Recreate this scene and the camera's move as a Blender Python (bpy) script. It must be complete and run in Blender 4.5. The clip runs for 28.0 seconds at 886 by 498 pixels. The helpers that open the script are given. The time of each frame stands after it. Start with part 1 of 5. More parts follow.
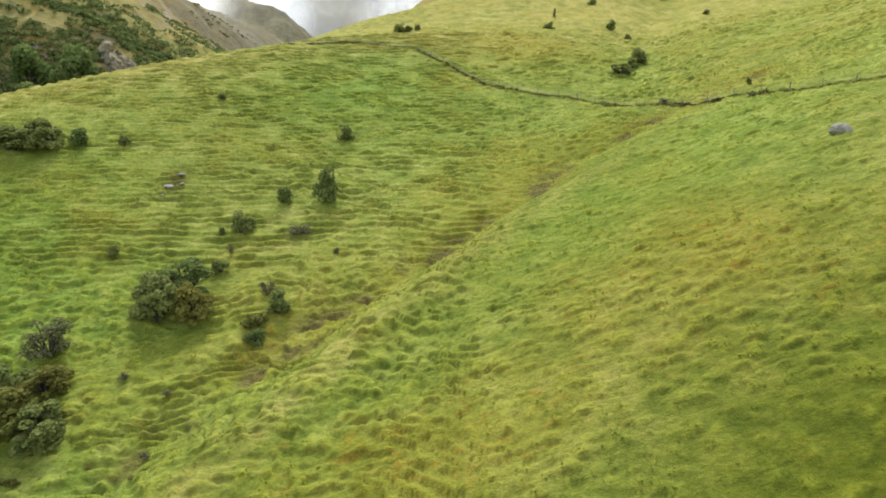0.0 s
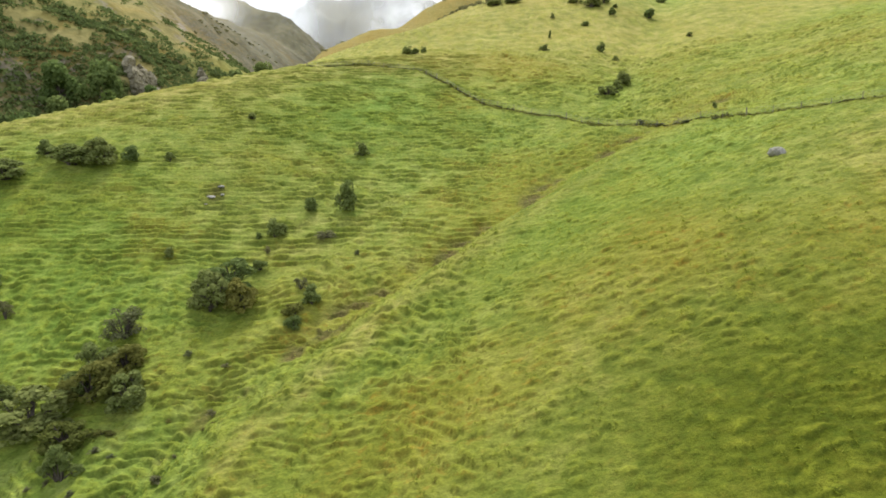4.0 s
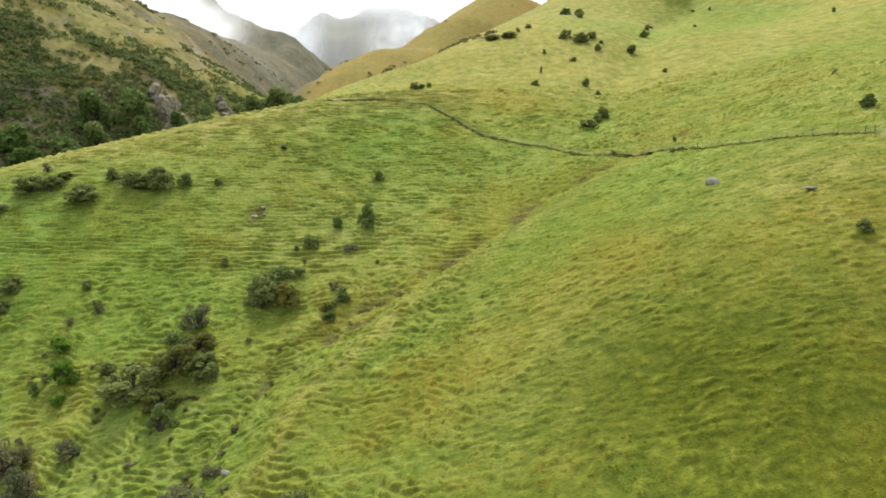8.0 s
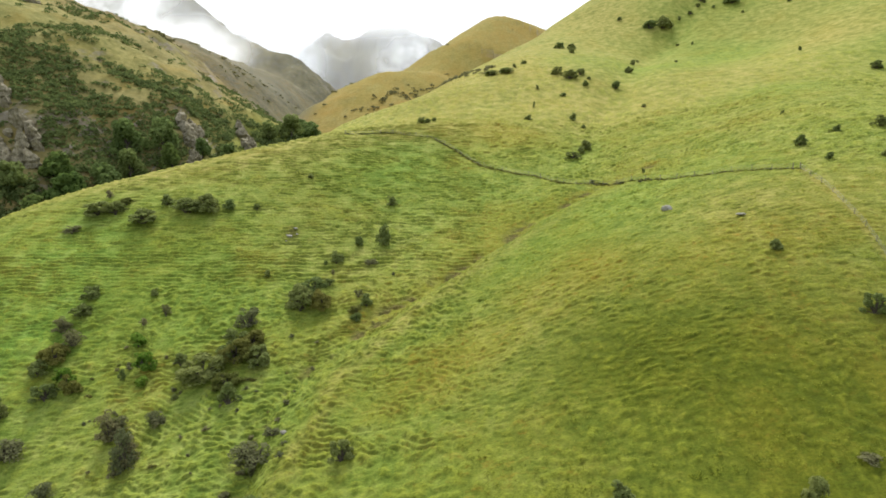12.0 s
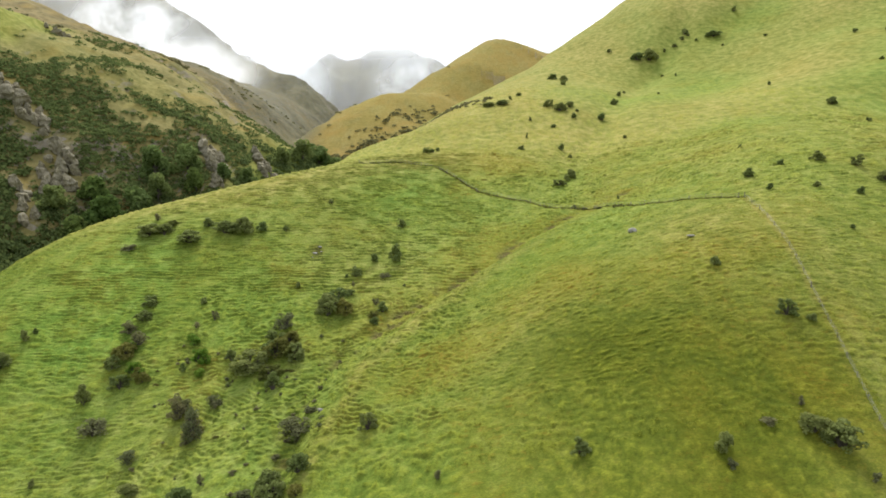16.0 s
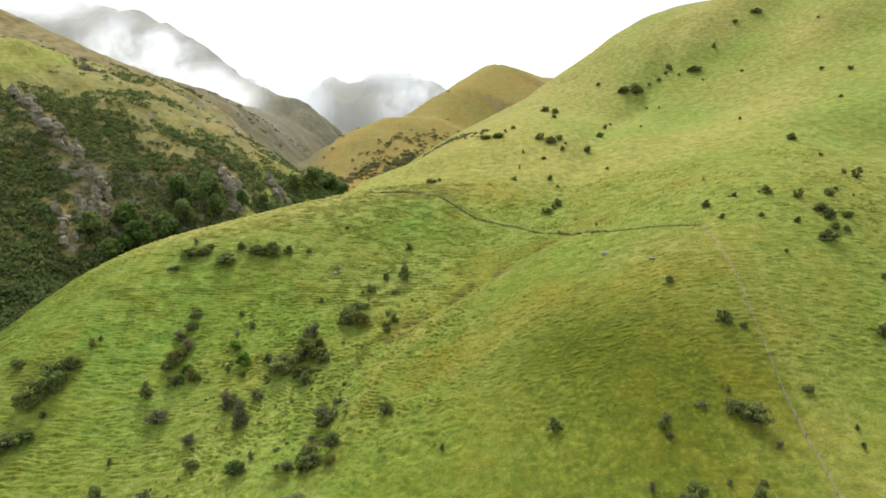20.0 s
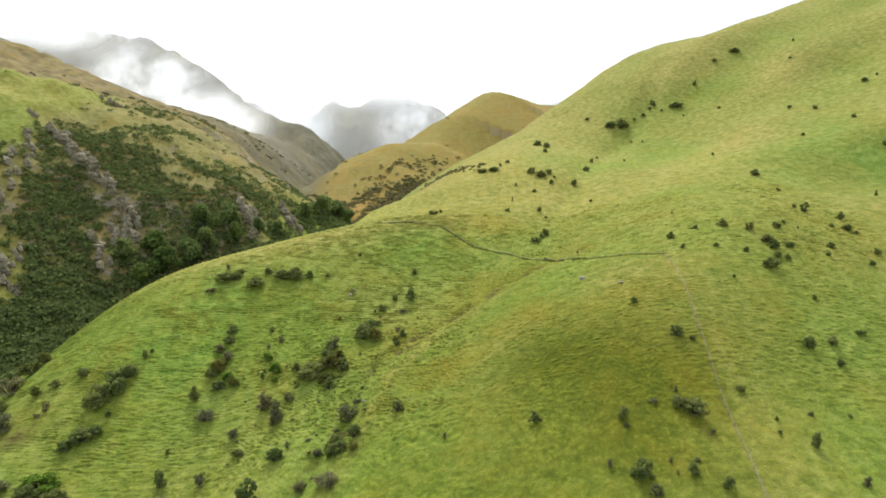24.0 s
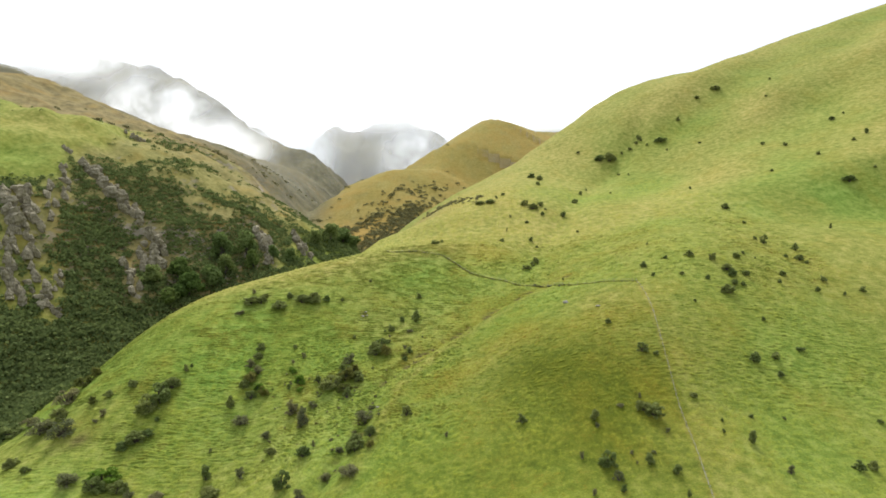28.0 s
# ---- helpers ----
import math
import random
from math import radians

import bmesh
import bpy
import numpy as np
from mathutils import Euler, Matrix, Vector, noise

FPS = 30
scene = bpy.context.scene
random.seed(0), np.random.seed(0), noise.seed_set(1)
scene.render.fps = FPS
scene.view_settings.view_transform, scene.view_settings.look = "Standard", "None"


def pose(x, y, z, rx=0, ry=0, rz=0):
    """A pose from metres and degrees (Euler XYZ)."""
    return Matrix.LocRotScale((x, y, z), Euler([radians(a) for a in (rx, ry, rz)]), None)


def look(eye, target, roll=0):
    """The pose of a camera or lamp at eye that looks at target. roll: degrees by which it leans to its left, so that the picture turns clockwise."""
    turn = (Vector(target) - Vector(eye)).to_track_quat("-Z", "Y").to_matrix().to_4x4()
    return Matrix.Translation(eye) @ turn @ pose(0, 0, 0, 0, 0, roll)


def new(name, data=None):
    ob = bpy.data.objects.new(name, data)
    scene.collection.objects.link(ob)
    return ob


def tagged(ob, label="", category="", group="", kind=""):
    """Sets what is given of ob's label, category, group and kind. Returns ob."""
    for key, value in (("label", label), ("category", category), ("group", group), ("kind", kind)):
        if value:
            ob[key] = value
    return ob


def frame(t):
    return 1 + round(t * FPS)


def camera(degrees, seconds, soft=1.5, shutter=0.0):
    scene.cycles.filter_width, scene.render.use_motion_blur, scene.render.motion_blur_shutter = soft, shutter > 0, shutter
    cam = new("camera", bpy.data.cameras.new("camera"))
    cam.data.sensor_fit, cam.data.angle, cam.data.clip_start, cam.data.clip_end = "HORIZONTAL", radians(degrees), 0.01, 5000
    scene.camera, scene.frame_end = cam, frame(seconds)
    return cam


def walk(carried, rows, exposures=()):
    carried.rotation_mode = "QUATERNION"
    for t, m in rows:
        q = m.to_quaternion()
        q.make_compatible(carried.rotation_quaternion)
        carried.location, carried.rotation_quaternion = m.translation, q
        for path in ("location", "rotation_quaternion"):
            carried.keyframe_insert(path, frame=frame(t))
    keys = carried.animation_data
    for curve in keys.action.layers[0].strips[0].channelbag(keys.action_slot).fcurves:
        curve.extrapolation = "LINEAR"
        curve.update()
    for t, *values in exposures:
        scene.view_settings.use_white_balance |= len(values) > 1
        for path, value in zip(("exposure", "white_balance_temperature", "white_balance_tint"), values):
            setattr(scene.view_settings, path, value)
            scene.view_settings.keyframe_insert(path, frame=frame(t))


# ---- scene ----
cam = camera(71.55, 28.0, soft=1.7)
PATH = [
    (0.0, pose(4.500, 177.259, 68.822, 76.275, 0, -0.477) @ pose(0, 0, 0, 0, 0, -0.024)),
    (0.5, pose(4.517, 176.178, 69.082, 76.314, 0, -0.395) @ pose(0, 0, 0, 0, 0, -0.025)),
    (1.0, pose(4.518, 174.862, 69.388, 76.357, 0, -0.331) @ pose(0, 0, 0, 0, 0, -0.026)),
    (1.5, pose(4.504, 173.337, 69.735, 76.415, 0, -0.280) @ pose(0, 0, 0, 0, 0, -0.027)),
    (2.0, pose(4.477, 171.624, 70.117, 76.483, 0, -0.224) @ pose(0, 0, 0, 0, 0, -0.027)),
    (2.5, pose(4.438, 169.743, 70.529, 76.524, 0, -0.185) @ pose(0, 0, 0, 0, 0, -0.028)),
    (3.0, pose(4.390, 167.713, 70.968, 76.562, 0, -0.167) @ pose(0, 0, 0, 0, 0, -0.028)),
    (3.5, pose(4.333, 165.552, 71.428, 76.613, 0, -0.158) @ pose(0, 0, 0, 0, 0, -0.028)),
    (5.5, pose(4.045, 155.877, 73.421, 76.798, 0, -0.129) @ pose(0, 0, 0, 0, 0, -0.028)),
    (6.0, pose(3.963, 153.260, 73.944, 76.897, 0, -0.094) @ pose(0, 0, 0, 0, 0, -0.028)),
    (6.5, pose(3.878, 150.585, 74.472, 77.130, 0, -0.083) @ pose(0, 0, 0, 0, 0, -0.028)),
    (7.0, pose(3.791, 147.857, 75.003, 77.425, 0, -0.102) @ pose(0, 0, 0, 0, 0, -0.027)),
    (7.5, pose(3.702, 145.083, 75.537, 77.719, 0, -0.100) @ pose(0, 0, 0, 0, 0, -0.027)),
    (8.0, pose(3.613, 142.270, 76.072, 77.992, 0, -0.058) @ pose(0, 0, 0, 0, 0, -0.026)),
    (8.5, pose(3.523, 139.421, 76.608, 78.240, 0, -0.028) @ pose(0, 0, 0, 0, 0, -0.025)),
    (9.0, pose(3.433, 136.540, 77.143, 78.474, 0, -0.015) @ pose(0, 0, 0, 0, 0, -0.025)),
    (9.5, pose(3.343, 133.629, 77.678, 78.695, 0, 0.006) @ pose(0, 0, 0, 0, 0, -0.024)),
    (10.0, pose(3.254, 130.691, 78.212, 78.901, 0, 0.034) @ pose(0, 0, 0, 0, 0, -0.023)),
    (10.5, pose(3.165, 127.727, 78.745, 79.080, 0, 0.053) @ pose(0, 0, 0, 0, 0, -0.022)),
    (11.0, pose(3.076, 124.738, 79.277, 79.254, 0, 0.062) @ pose(0, 0, 0, 0, 0, -0.021)),
    (11.5, pose(2.988, 121.722, 79.808, 79.440, 0, 0.078) @ pose(0, 0, 0, 0, 0, -0.020)),
    (12.0, pose(2.901, 118.681, 80.339, 79.610, 0, 0.094) @ pose(0, 0, 0, 0, 0, -0.018)),
    (12.5, pose(2.815, 115.612, 80.870, 79.753, 0, 0.092) @ pose(0, 0, 0, 0, 0, -0.017)),
    (14.5, pose(2.475, 103.029, 83.011, 80.541, 0, 0.108) @ pose(0, 0, 0, 0, 0, -0.011)),
    (15.0, pose(2.390, 99.796, 83.554, 80.734, 0, 0.149) @ pose(0, 0, 0, 0, 0, -0.010)),
    (15.5, pose(2.306, 96.523, 84.101, 80.948, 0, 0.151) @ pose(0, 0, 0, 0, 0, -0.008)),
    (16.0, pose(2.222, 93.207, 84.654, 81.164, 0, 0.143) @ pose(0, 0, 0, 0, 0, -0.006)),
    (16.5, pose(2.137, 89.847, 85.213, 81.381, 0, 0.145) @ pose(0, 0, 0, 0, 0, -0.004)),
    (17.0, pose(2.051, 86.440, 85.779, 81.609, 0, 0.136) @ pose(0, 0, 0, 0, 0, -0.002)),
    (17.5, pose(1.965, 82.983, 86.353, 81.839, 0, 0.126) @ pose(0, 0, 0, 0, 0, -0.000)),
    (18.0, pose(1.879, 79.474, 86.935, 82.069, 0, 0.124) @ pose(0, 0, 0, 0, 0, 0.002)),
    (18.5, pose(1.791, 75.912, 87.526, 82.281, 0, 0.123) @ pose(0, 0, 0, 0, 0, 0.004)),
    (19.0, pose(1.702, 72.296, 88.126, 82.485, 0, 0.122) @ pose(0, 0, 0, 0, 0, 0.006)),
    (19.5, pose(1.612, 68.624, 88.735, 82.709, 0, 0.120) @ pose(0, 0, 0, 0, 0, 0.008)),
    (20.0, pose(1.521, 64.896, 89.355, 82.943, 0, 0.116) @ pose(0, 0, 0, 0, 0, 0.010)),
    (20.5, pose(1.429, 61.113, 89.984, 83.169, 0, 0.112) @ pose(0, 0, 0, 0, 0, 0.013)),
    (21.0, pose(1.335, 57.274, 90.623, 83.397, 0, 0.107) @ pose(0, 0, 0, 0, 0, 0.015)),
    (21.5, pose(1.240, 53.381, 91.271, 83.654, 0, 0.093) @ pose(0, 0, 0, 0, 0, 0.018)),
    (23.5, pose(0.853, 37.328, 93.943, 84.699, 0, 0.028) @ pose(0, 0, 0, 0, 0, 0.028)),
    (24.0, pose(0.755, 33.215, 94.625, 84.933, 0, 0.030) @ pose(0, 0, 0, 0, 0, 0.030)),
    (24.5, pose(0.657, 29.075, 95.310, 85.169, 0, 0.022) @ pose(0, 0, 0, 0, 0, 0.033)),
    (25.0, pose(0.561, 24.915, 95.996, 85.418, 0, 0.024) @ pose(0, 0, 0, 0, 0, 0.036)),
    (25.5, pose(0.465, 20.743, 96.679, 85.659, 0, 0.025) @ pose(0, 0, 0, 0, 0, 0.038)),
    (26.0, pose(0.372, 16.572, 97.358, 85.910, 0, 0.015) @ pose(0, 0, 0, 0, 0, 0.041)),
    (26.5, pose(0.281, 12.411, 98.029, 86.175, 0, 0.005) @ pose(0, 0, 0, 0, 0, 0.044)),
    (27.0, pose(0.193, 8.274, 98.689, 86.432, 0, -0.005) @ pose(0, 0, 0, 0, 0, 0.047)),
    (27.5, pose(0.110, 4.176, 99.334, 86.703, 0, -0.004) @ pose(0, 0, 0, 0, 0, 0.050)),
    (28.0, pose(0.033, 0.132, 99.959, 86.976, 0, 0.006) @ pose(0, 0, 0, 0, 0, 0.052)),
]
EXPOSURES = [(0.0, 0.32), (8.0, 0.26), (28.0, 0.20)]
walk(cam, PATH, EXPOSURES)

# ---- sky and sun: a bright overcast day, the light a little stronger from the west ----
world = bpy.data.worlds.new("overcast_sky")
scene.world = world
world.use_nodes = True
wt = world.node_tree
wt.nodes.clear()
sky = wt.nodes.new("ShaderNodeTexSky")
sky.sky_type = "NISHITA"
sky.sun_disc = False
sky.sun_elevation, sky.sun_rotation = radians(52), radians(-8)
sky.air_density, sky.dust_density = 1.0, 4.0
pale = wt.nodes.new("ShaderNodeMix")
pale.data_type = "RGBA"
pale.inputs[0].default_value = 0.86
pale.inputs[7].default_value = (6.35, 6.72, 7.45, 1)
back = wt.nodes.new("ShaderNodeBackground")
back.inputs["Strength"].default_value = 0.15
wout = wt.nodes.new("ShaderNodeOutputWorld")
wt.links.new(sky.outputs[0], pale.inputs[6])
wt.links.new(pale.outputs[2], back.inputs["Color"])
wt.links.new(back.outputs[0], wout.inputs["Surface"])

sun = new("sun", bpy.data.lights.new("sun", "SUN"))
sun.data.energy, sun.data.angle, sun.data.color = 3.6, radians(22), (1.0, 0.97, 0.91)
sun.matrix_world = look((-8, 54, 70), (0, 0, 0))

# ---- the lie of the land ----
# Control heights of three gentle spline sheets, row by row from south to north.
SPUR = [
    [-2.0, -1.1, -5.1, -7.6, -1.4, 4.5, 8.8, 10.0, 5.3, -0.5, -6.1],
    [-2.7, 2.8, 0.2, -2.5, 10.2, 17.9, 23.2, 25.3, 19.3, 14.8, 10.2],
    [-8.6, 5.0, 9.0, 4.4, 23.3, 33.4, 39.8, 40.3, 33.4, 32.1, 28.1],
    [-17.2, 17.4, 36.0, 30.4, 36.4, 43.1, 64.4, 70.1, 61.9, 56.1, 49.1],
    [-28.1, 30.2, 60.3, 56.6, 59.3, 48.1, 61.7, 79.6, 88.5, 79.2, 70.0],
    [-29.7, 30.4, 66.6, 74.9, 80.1, 75.5, 72.5, 80.4, 95.6, 93.4, 87.7],
    [-28.5, 8.1, 39.3, 68.7, 83.8, 91.0, 89.2, 88.5, 98.6, 101.6, 100.9],
    [-10.3, 11.8, 24.8, 43.6, 63.2, 84.4, 95.4, 98.2, 104.7, 109.0, 110.9],
    [3.6, 14.3, 18.0, 28.4, 48.3, 74.0, 92.8, 102.9, 110.6, 116.0, 119.6],
]
MOUNTAIN = [
    [-36.3, -32.4, 21.1, 23.2, -33.8, -38.3, -21.6, 1.7, 26.8, 51.7],
    [48.6, 36.3, 55.9, 90.1, 29.0, 39.5, 57.7, 78.3, 100.7, 123.9],
    [54.7, 113.9, 64.5, 111.7, 122.4, 129.1, 136.5, 151.0, 170.6, 192.7],
    [-31.9, 85.3, 136.0, 100.2, 144.3, 173.3, 191.7, 210.4, 231.5, 254.5],
    [-3.8, 80.6, 139.3, 133.2, 159.6, 200.8, 232.0, 257.8, 282.5, 307.8],
    [11.7, 87.7, 154.1, 209.4, 219.1, 245.3, 271.7, 297.8, 324.5, 352.9],
    [-40.2, 37.3, 115.6, 204.5, 258.6, 277.7, 300.9, 328.1, 357.2, 389.8],
    [-101.1, -17.0, 70.3, 187.0, 277.4, 281.1, 313.4, 346.2, 380.3, 418.4],
    [-152.5, -57.2, 45.1, 165.6, 270.0, 289.0, 321.3, 350.1, 390.4, 434.3],
    [-195.8, -88.6, 26.6, 149.6, 254.3, 297.7, 324.7, 350.0, 392.0, 439.6],
]
WEST_HILL = [
    [192.5, 161.4, 127.5, 89.1, 46.8, 6.1, -17.4, -10.2, -0.8],
    [217.0, 188.5, 158.1, 123.2, 80.2, 28.0, -8.4, 7.7, 14.6],
    [238.6, 213.1, 187.3, 159.5, 125.2, 76.7, 26.2, 27.5, 23.8],
    [255.3, 231.5, 208.8, 188.4, 166.6, 131.9, 94.6, 53.3, 26.0],
    [266.1, 242.5, 218.9, 199.1, 184.7, 161.8, 126.8, 62.5, 28.1],
    [271.9, 249.5, 223.1, 196.8, 182.8, 158.2, 101.9, 60.0, 41.0],
    [274.0, 259.0, 239.0, 202.1, 189.8, 165.4, 97.2, 48.3, 23.1],
    [271.0, 269.6, 279.0, 233.6, 203.7, 151.7, 59.0, -6.4, -45.8],
    [261.6, 261.7, 259.8, 207.9, 188.9, 102.1, -3.2, -71.9, -122.1],
    [253.8, 251.1, 244.1, 223.7, 183.2, 74.5, -35.2, -118.0, -184.2],
    [246.8, 241.1, 234.6, 220.9, 165.7, 56.9, -58.3, -154.8, -235.2],
]

CELL = {"SPUR": (SPUR, -200, 110, 40), "MOUNTAIN": (MOUNTAIN, -130, 160, 90), "WEST_HILL": (WEST_HILL, -640, 200, 80)}


def bend(u):
    """The four weights of a cubic B-spline."""
    return ((1 - u) ** 3 / 6, (3 * u**3 - 6 * u * u + 4) / 6, (-3 * u**3 + 3 * u * u + 3 * u + 1) / 6, u**3 / 6)


def sheet(name, x, y):
    rows, x0, y0, step = CELL[name]
    c = np.array(rows)
    u = np.clip((x - x0) / step, 1, c.shape[1] - 2.001)
    v = np.clip((y - y0) / step, 1, c.shape[0] - 2.001)
    i, j = u.astype(int), v.astype(int)
    bu, bv = bend(u - i), bend(v - j)
    return sum(bv[b] * bu[a] * c[j + b - 1, i + a - 1] for a in range(4) for b in range(4))


def ease(a, b, x):
    u = np.clip((x - a) / (b - a), 0, 1)
    return u * u * (3 - 2 * u)


def along(x, y, line):
    """Distance to a line of places (x, y, value), the value at the nearest place, and the way along the line (0 to 1)."""
    best, value, way = np.full(x.shape, 1e9), np.zeros(x.shape), np.zeros(x.shape)
    n = len(line) - 1
    for k in range(n):
        (ax, ay, av), (bx, by, bv) = line[k], line[k + 1]
        dx, dy = bx - ax, by - ay
        u = np.clip(((x - ax) * dx + (y - ay) * dy) / (dx * dx + dy * dy), 0, 1)
        d = np.hypot(x - ax - u * dx, y - ay - u * dy)
        near = d < best
        best, value, way = np.where(near, d, best), np.where(near, av + u * (bv - av), value), np.where(near, (k + u) / n, way)
    return best, value, way


def ridge(x, y, line, slope, crown):
    d, top, _ = along(x, y, line)
    return top - slope * (np.sqrt(d * d + crown * crown) - crown)


def higher(a, b, r):
    return 0.5 * (a + b + np.sqrt((a - b) ** 2 + r * r))


def waves(x, y, size, seed):
    """Smooth noise of about -1 to 1, with waves of the given size in metres."""
    rng = np.random.RandomState(seed)
    table = rng.rand(64, 64)
    u, v = x / size + 1000.37, y / size + 1000.71
    i, j = np.floor(u).astype(int), np.floor(v).astype(int)
    fu, fv = u - i, v - j
    fu, fv = fu * fu * (3 - 2 * fu), fv * fv * (3 - 2 * fv)
    t = lambda a, b: table[(j + b) % 64, (i + a) % 64]
    return 2 * ((1 - fv) * ((1 - fu) * t(0, 0) + fu * t(1, 0)) + fv * ((1 - fu) * t(0, 1) + fu * t(1, 1))) - 1


def crags(x, y, size, seed, n=4):
    return sum(waves(x, y, size / 2**k, seed + k) / 2**k for k in range(n))


MID_RIDGE = [(-255, 1390, -105), (-222, 1372, 99), (-181, 1374, 163), (-100, 1304, 190), (-30, 1342, 192), (21, 1440, 262), (120, 1569, 337), (232, 1634, 318), (420, 1750, 330)]
FAR_WEST_RIDGE = [(-1500, 2480, 760), (-1105, 2279, 650), (-849, 2080, 537), (-607, 1950, 372), (-428, 1800, 296), (-309, 1650, 138), (-243, 1500, 86), (-225, 1420, 53)]
FAR_NORTH_RIDGE = [(-1500, 3100, 640), (-715, 3083, 446), (-518, 3089, 564), (-378, 3086, 517), (-181, 3090, 579), (-12, 3085, 489), (250, 3080, 380)]
BACK_RIDGE = [(-1500, 1350, 600), (-908, 1278, 404), (-780, 1190, 362), (-640, 1150, 300)]
EAST_BACK_RIDGE = [(100, 1900, 330), (268, 1990, 405), (420, 2020, 430), (800, 2150, 500)]
GULLY = [(56, 283, 0.2), (34, 275, 1.2), (27, 271, 1.6), (20, 266, 1.8), (10, 257, 2.0), (3, 250, 2.2), (-7, 241, 2.0), (-14, 234, 1.6), (-20, 226, 1.4), (-25, 218, 1.8), (-28, 207, 2.4), (-29, 195, 2.8), (-34, 183, 3.0), (-44, 165, 3.0)]

FOLD = [(39, 296, 0.5), (46, 311, 1.5), (60, 346, 2.5), (74, 374, 3.0), (92, 417, 3.0), (122, 485, 4.0), (150, 521, 4.0), (200, 600, 3.0)]
BANK = [(60, 276, 0.0), (40, 270, 0.8), (30, 262, 1.3), (18, 253, 1.5), (10, 246, 1.5), (0, 237, 1.4), (-8, 229, 1.3), (-15, 219, 1.4), (-19, 205, 1.6), (-22, 190, 1.6), (-30, 172, 1.2)]


def land(x, y):
    """The height of the ground, without its small steps."""
    mount = sheet("MOUNTAIN", x, y) - 0.75 * np.maximum(0, -40 - x)
    near = sheet("SPUR", x, y) - 0.5 * np.maximum(0, -160 - x)
    h = near + (mount - near) * ease(325, 385, y)
    far = ease(380, 600, np.hypot(x, y))
    h = h + far * 5 * crags(x, y, 120, 11)
    h = h + far * 6.5 * waves(0.6 * x - 0.8 * y, (0.8 * x + 0.6 * y) / 4, 42, 12) * ease(-20, 60, x)
    west = sheet("WEST_HILL", x, y) - 1.0 * np.maximum(0, x + 80) - 0.15 * np.maximum(0, 280 - y)
    west = west + (7 * crags(x, y, 70, 21) + 3 * crags(x, y, 22, 25)) * ease(300, 420, np.hypot(x, y))
    h = higher(h, west, 5)
    rough = crags(x, y, 210, 31, 5)
    h = higher(h, ridge(x, y, MID_RIDGE, 0.45, 40) + 8 * rough + 2 - 8 * ease(20, 110, along(x, y, MID_RIDGE)[0]) * np.abs(waves(0.6 * x + 0.8 * y, (0.8 * x - 0.6 * y) / 3.5, 60, 13)), 10)
    h = higher(h, ridge(x, y, FAR_WEST_RIDGE, 0.62, 30) + 13 * crags(x, y, 110, 36, 6) - 14 * np.abs(crags(0.8 * x + 0.6 * y, (0.6 * x - 0.8 * y) / 2.5, 70, 33, 4)) + 6, 12)
    h = higher(h, ridge(x, y, FAR_NORTH_RIDGE, 0.85, 50) + 42 * rough, 16)
    h = higher(h, ridge(x, y, BACK_RIDGE, 0.6, 60) + 10 * rough, 12)
    h = higher(h, ridge(x, y, EAST_BACK_RIDGE, 0.5, 60) + 18 * rough, 12)
    h = higher(h, 4 + 0.055 * np.maximum(0, y - 200) + 0 * x, 6)
    wx, wy = x + 1.6 * waves(x, y, 8, 57), y + 1.6 * waves(x, y, 7, 58)
    d, deep, _ = along(wx, wy, GULLY)
    fold, dip, _ = along(x, y, FOLD)
    h = h - dip * np.exp(-(fold / 9.0) ** 2)
    bank, lift, _ = along(wx, wy, BANK)
    return h - 0.8 * deep * np.exp(-(d / 3.4) ** 2) + 0.9 * lift * np.exp(-(bank / 4.5) ** 2)


def beyond_gully(x, y):
    return ease(262, 285, y + 0.2 * x)


def lip_of(wob):
    """A step: a gently falling tread and a short steep face."""
    saw = wob % 1.0
    return np.where(saw < 0.74, 0.30 * np.cos(math.pi * saw / 0.74), -0.30 * np.cos(math.pi * (saw - 0.74) / 0.26))


def tufts(u, v, wide, deep, seed):
    """Grass tussocks of about 0 to 1, scattered one to a cell, steep on their south side."""
    rng = np.random.RandomState(seed)
    table = rng.rand(4, 64, 64)
    i, j = np.floor(u / wide).astype(int), np.floor(v / deep).astype(int)
    top = np.zeros(u.shape)
    for a in (-1, 0, 1):
        for b in (-1, 0, 1):
            r = table[:, (j + b) % 64, (i + a) % 64]
            dx = (u - (i + a + 0.1 + 0.8 * r[0]) * wide) / (wide * (0.30 + 0.45 * r[2]))
            dy = v - (j + b + 0.1 + 0.8 * r[1]) * deep
            dy = dy / (deep * np.where(dy < 0, 0.34, 0.85))
            d = np.clip(1 - dx * dx - dy * dy, 0, 1)
            top = np.maximum(top, (0.35 + 0.65 * r[3]) * d)
    return top


def treads(x, y, h):
    """The grazing steps and tussocks on the near slopes; the far ones are smooth."""
    out = np.zeros(x.shape)
    near = (y > 110) & (y < 520) & (np.abs(x) < 200)
    out[near] = steps_at(x[near], y[near], h[near])
    return out


